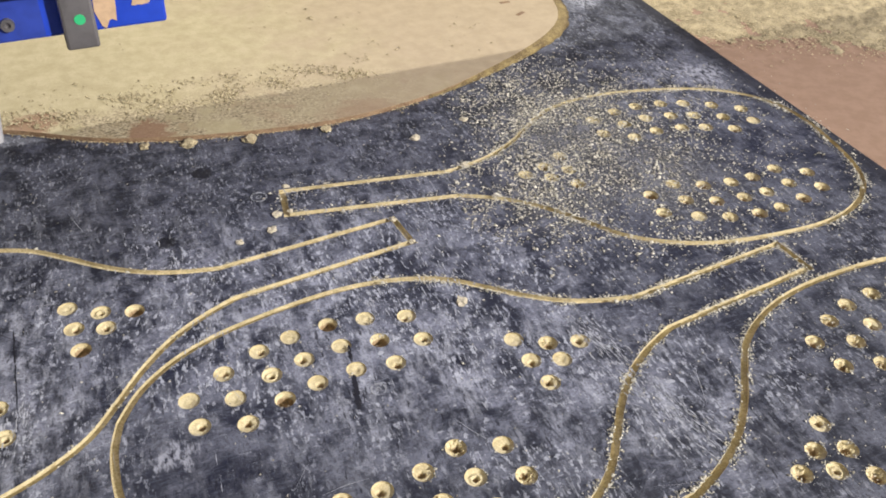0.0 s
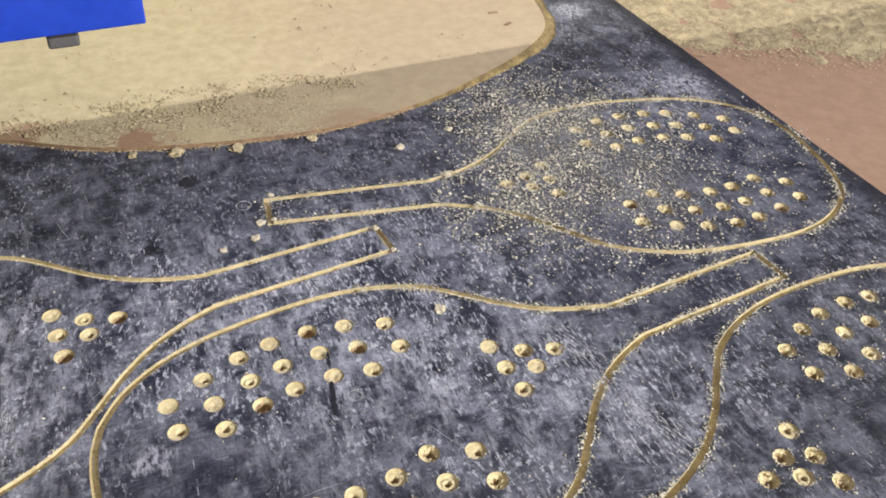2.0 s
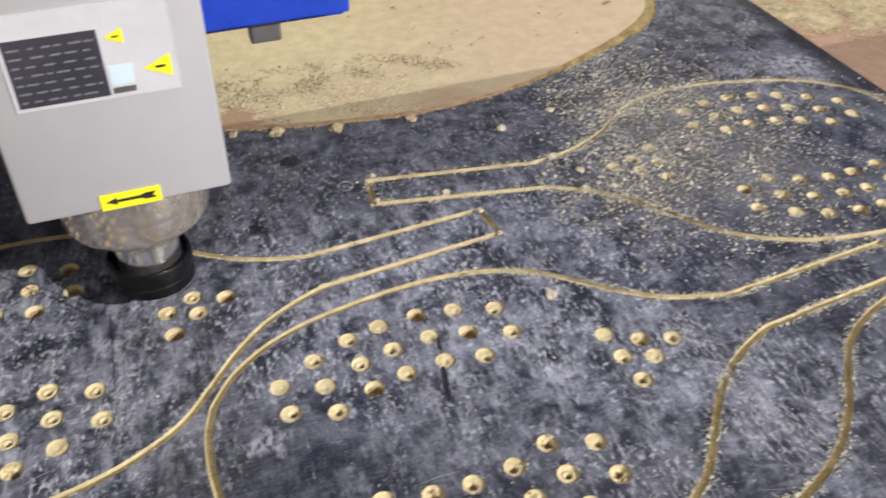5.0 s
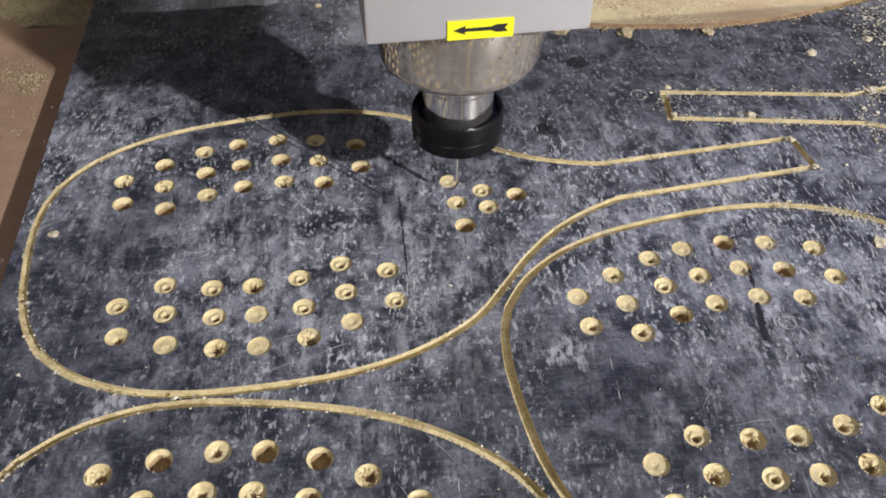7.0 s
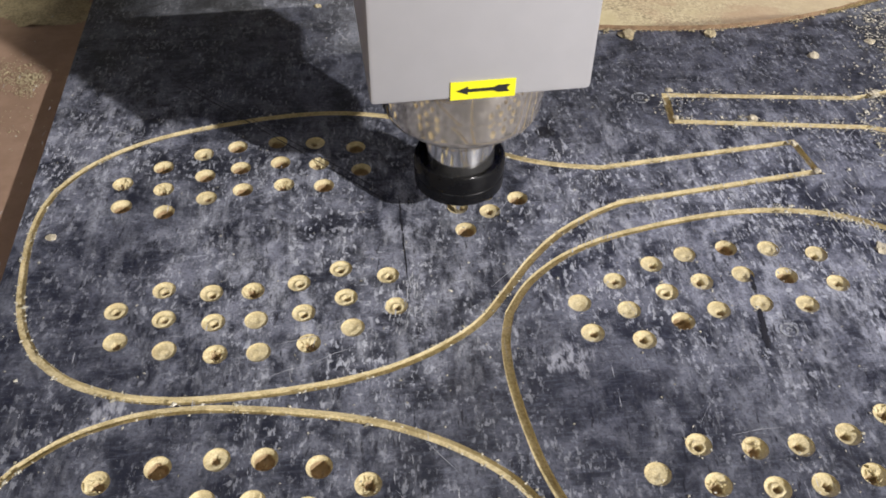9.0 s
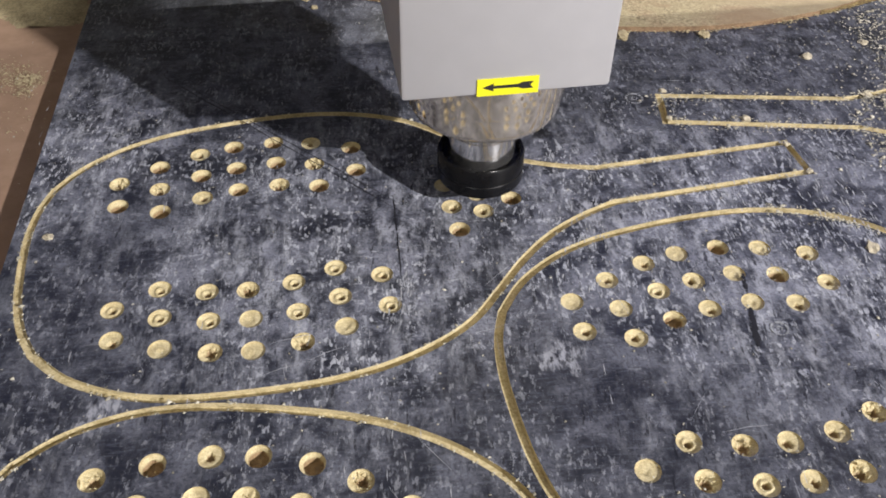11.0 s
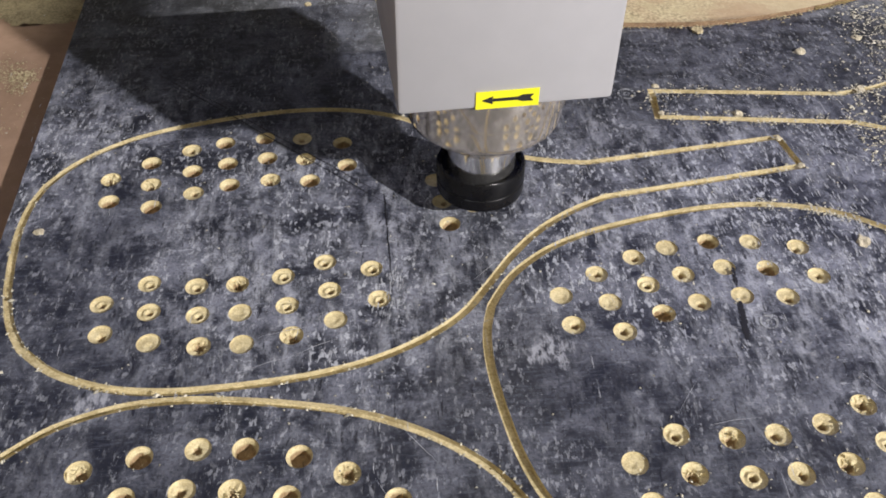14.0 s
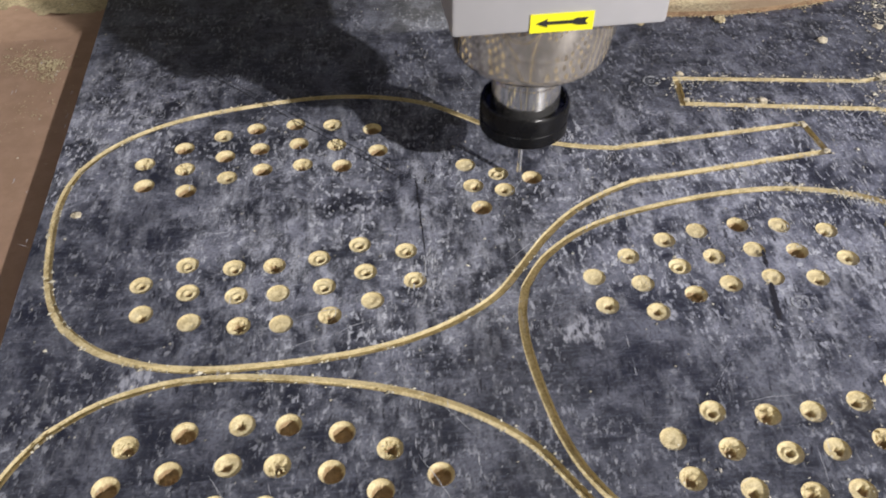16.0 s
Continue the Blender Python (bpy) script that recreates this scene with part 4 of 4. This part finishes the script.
def marks():
    """Dark scored lines and a smear on the film."""
    for k, (x0, y0, x1, y1, w) in enumerate(((-0.2004, 0.5373, -0.0188, 0.3925, 0.0011), (-0.1900, 0.5330, -0.0150, 0.3960, 0.0008), (-0.0281, 0.4106, -0.0196, 0.3390, 0.0010),
                                             (0.1721, 0.3213, 0.1700, 0.2935, 0.0050), (0.1740, 0.3470, 0.1730, 0.3330, 0.0034))):
        bm = bmesh.new()
        d = Vector((x1 - x0, y1 - y0)).normalized()
        nrm, n = Vector((-d.y, d.x)), 40
        left, right = [], []
        for i in range(n + 1):
            t = i / n
            p = Vector((x0, y0)).lerp(Vector((x1, y1)), t) + nrm * 0.0006 * noise.noise(Vector((t * 9, k, 0)))
            h = w * (0.5 + 0.9 * abs(noise.noise(Vector((t * 25, k, 5))))) * min(1, 0.3 + 4 * t, 0.3 + 4 * (1 - t))
            left.append(bm.verts.new((*(p + nrm * h / 2), 0.0004)))
            right.append(bm.verts.new((*(p - nrm * h / 2), 0.0004)))
        for i in range(n):
            if noise.noise(Vector((i * 0.9, k * 3.3, 2))) > -0.45:
                bm.faces.new((left[i], right[i], right[i + 1], left[i + 1]))
        bmesh.ops.recalc_face_normals(bm, faces=bm.faces[:])
        ob = new("scored_line", mesh_from("scored_line", bm, STROKE))
        tagged(ob, "thin dark line scored into the film", "scored line", "scored lines")


def scratch_marks():
    """Pale scratches in the film, most along the sheet, with two heavily scuffed bands."""
    rnd = random.Random(17)
    verts, faces = [], []
    strokes = []
    for _ in range(300):
        strokes.append((rnd.uniform(-0.32, 0.62), rnd.uniform(0.12, 0.62), rnd.gauss(6, 5), rnd.uniform(0.002, 0.008), rnd.uniform(0.0002, 0.0006)))
    for _ in range(70):
        strokes.append((rnd.uniform(-0.30, 0.50), rnd.uniform(0.12, 0.60), rnd.uniform(-90, 90), rnd.uniform(0.004, 0.035), rnd.uniform(0.00015, 0.0004)))
    for x0, y0, x1, y1, n, wide in BANDS:
        lean = math.degrees(math.atan2(-(x1 - x0), y1 - y0))
        for _ in range(n):
            t = rnd.random()
            strokes.append((x0 + (x1 - x0) * t + rnd.gauss(0, wide), y0 + (y1 - y0) * t + rnd.gauss(0, wide), lean + rnd.gauss(0, 4), rnd.uniform(0.0015, 0.0065), rnd.uniform(0.0003, 0.0010)))
    for x, y, a, length, w in strokes:
        d = Vector((-math.sin(radians(a)), math.cos(radians(a))))
        nrm, k = Vector((d.y, -d.x)), len(verts)
        bend = rnd.uniform(-0.04, 0.04) * length
        for u, s in ((-0.5, 0.15), (0.0, 0.5), (0.5, 0.1)):
            c = Vector((x, y)) + d * length * u + nrm * bend * (1 - 4 * u * u)
            for side in (-1, 1):
                p = c + nrm * side * w * s
                verts.append((p.x, p.y, 0.00035))
        faces += [(k, k + 1, k + 3, k + 2), (k + 2, k + 3, k + 5, k + 4)]
    me = bpy.data.meshes.new("scratch_marks")
    me.from_pydata(verts, [], faces)
    me.materials.append(SCRATCHPALE)
    tagged(new("scratch_marks", me), "pale scratches worn into the dark film", "scratches", kind="stuff")


scratch_marks()


def ring_scuff(x, y, r, seed):
    """A worn ring with a torn middle where a screw once sat."""
    bm = bmesh.new()
    n = 36
    for lo, hi in ((0.78, 1.0), (0.2, 0.34)):
        ring = [(bm.verts.new((r * lo * (1 + 0.12 * noise.noise(Vector((k * 0.6, seed, 0)))) * math.cos(k * 6.283 / n), r * lo * math.sin(k * 6.283 / n), 0)),
                 bm.verts.new((r * hi * math.cos(k * 6.283 / n), r * hi * (1 + 0.1 * noise.noise(Vector((k * 0.5, seed, 4)))) * math.sin(k * 6.283 / n), 0.0002))) for k in range(n)]
        for k in range(n):
            if noise.noise(Vector((k * 0.8, seed, 9 + lo))) > -0.2:
                a, c = ring[k], ring[(k + 1) % n]
                bm.faces.new((a[0], a[1], c[1], c[0]))
    bmesh.ops.recalc_face_normals(bm, faces=bm.faces[:])
    ob = new("ring_scuff", mesh_from("ring_scuff", bm, SCUFFGREY))
    ob.location = (x, y, 0.0004)
    return tagged(ob, "pale worn ring scratched into the dark film", "scuff mark", "scuff marks")


for k, (sx, sy) in enumerate(SCUFFS):
    ring_scuff(sx, sy, 0.0065 - 0.0015 * k, k * 3.1)
loose_chips()
crumbs()
bed_rnd = random.Random(31)
flakes("bed_chips", [(0.63 + 0.47 * (k % 100) / 100 + bed_rnd.gauss(0, 0.004), bed_rnd.gauss(0.775 - 0.17 * (k % 100) / 100, 0.03), -SHEET + 0.001) for k in range(2600)], 0.0016, SAWDUST,
       "loose sawdust crumbs on the machine bed", 8)
sawdust_bank("bed_sawdust", 0.86, 0.83, 0.62, 0.34, radians(-19), 0.005, -SHEET, 3.0, "yellowish sawdust heaped on the machine bed")
left_rnd = random.Random(37)
flakes("bed_chips", [(cx + left_rnd.gauss(0, w), cy + left_rnd.gauss(0, w * 0.8), -SHEET + 0.001) for cx, cy, w, n in ((-0.312, 0.556, 0.007, 420), (-0.332, 0.562, 0.012, 380), (-0.309, 0.540, 0.005, 120), (-0.300, 0.50, 0.016, 60), (-0.33, 0.47, 0.02, 60)) for _ in range(n)], 0.0009, SAWDUST,
       "small pale drift of chips on the machine bed", 9)
sawdust_bank("bed_sawdust", -0.45, 0.85, 0.26, 0.46, radians(8), 0.0045, -SHEET, 14.0, "yellowish sawdust lying thick on the machine bed", -0.45)
sawdust_bank("sawdust_heap", -0.165, 0.712, 0.12, 0.06, radians(15), 0.009, 0.0, 5.0, "yellowish sawdust heaped on the corner of the offcut")
marks()


def motions():
    """The spindle plunges into one hole after the other; the carriage follows it over the sheet but keeps its height."""
    o7, s7 = on_sheet(0, HOLES[6]), on_sheet(0, HOLES[13])
    rows = [(0.0, s7[0] - 0.003, s7[1] + 0.002, 0.053), (0.3, o7[0] - 0.002, o7[1] - 0.006, 0.052), (0.6, o7[0] - 0.003, o7[1], 0.050), (0.85, o7[0] - 0.003, o7[1], 0.043),
            (1.15, o7[0] - 0.003, o7[1], 0.022), (1.5, o7[0] - 0.003, o7[1], 0.0185), (2.3, o7[0] - 0.003, o7[1], 0.020), (2.55, o7[0] - 0.003, o7[1], 0.030),
            (2.8, o7[0] - 0.003, o7[1], 0.052),
            (3.2, o7[0] - 0.003, o7[1], 0.053), (3.8, 0.0030, 0.4190, 0.053), (4.1, 0.0035, 0.4210, 0.050), (4.7, 0.0032, 0.4190, 0.026)] + [
        (5.3, 0.0029, 0.4175, 0.0223),
        (5.5, -0.0009, 0.4180, 0.0230),
        (6, 0.0026, 0.4206, 0.0297),
        (6.5, 0.0031, 0.4201, 0.0538),
        (7, 0.0073, 0.4054, 0.0529),
        (7.5, 0.0084, 0.4009, 0.0406),
        (8, 0.0089, 0.3985, 0.0272),
        (8.5, 0.0082, 0.3956, 0.0235),
        (9, 0.0084, 0.3980, 0.0286),
        (9.2, 0.0084, 0.3985, 0.0350), (9.5, 0.0090, 0.4000, 0.0530), (9.9, 0.0240, 0.4130, 0.0530), (10.3, 0.0247, 0.4140, 0.0480), (10.8, 0.0250, 0.4136, 0.0230),
        (11.5, 0.0253, 0.4136, 0.0192),
        (12, 0.0247, 0.4151, 0.0245),
        (12.5, 0.0247, 0.4172, 0.0459),
        (13, 0.0283, 0.4121, 0.0478),
        (13.5, 0.0310, 0.4003, 0.0421),
        (14, 0.0307, 0.3980, 0.0198),
        (14.5, 0.0272, 0.4008, 0.0229),
        (15, 0.0308, 0.3989, 0.0189),
        (15.5, 0.0311, 0.3998, 0.0372),
        (16, 0.0364, 0.4079, 0.0455),
    ]
    walk(HEAD, [(t, pose(x, y, z, 0, 0, TURN)) for t, x, y, z in rows])
    for ob, (a, b, size) in zip(LOOSE, BLOWN):
        walk(ob, [(0.0, pose(*a, 0.2 * size)), (3.2, pose(*a, 0.2 * size)), (4.0, pose(*a, 0.2 * size)), (4.6, pose(*b, 0.2 * size, 0, 0, 70)), (5.3, pose(*b, 0.2 * size, 0, 0, 70)), (16.0, pose(*b, 0.2 * size, 0, 0, 70))])
    c, s = math.cos(radians(TURN)), math.sin(radians(TURN))
    walk(GANTRY, [(t, pose(-s * (c * y - s * x), c * (c * y - s * x), 0, 0, 0, TURN)) for t, x, y, z in rows])
    walk(CARRIAGE, [(t, pose(x, y, 0, 0, 0, TURN)) for t, x, y, z in rows])


motions()
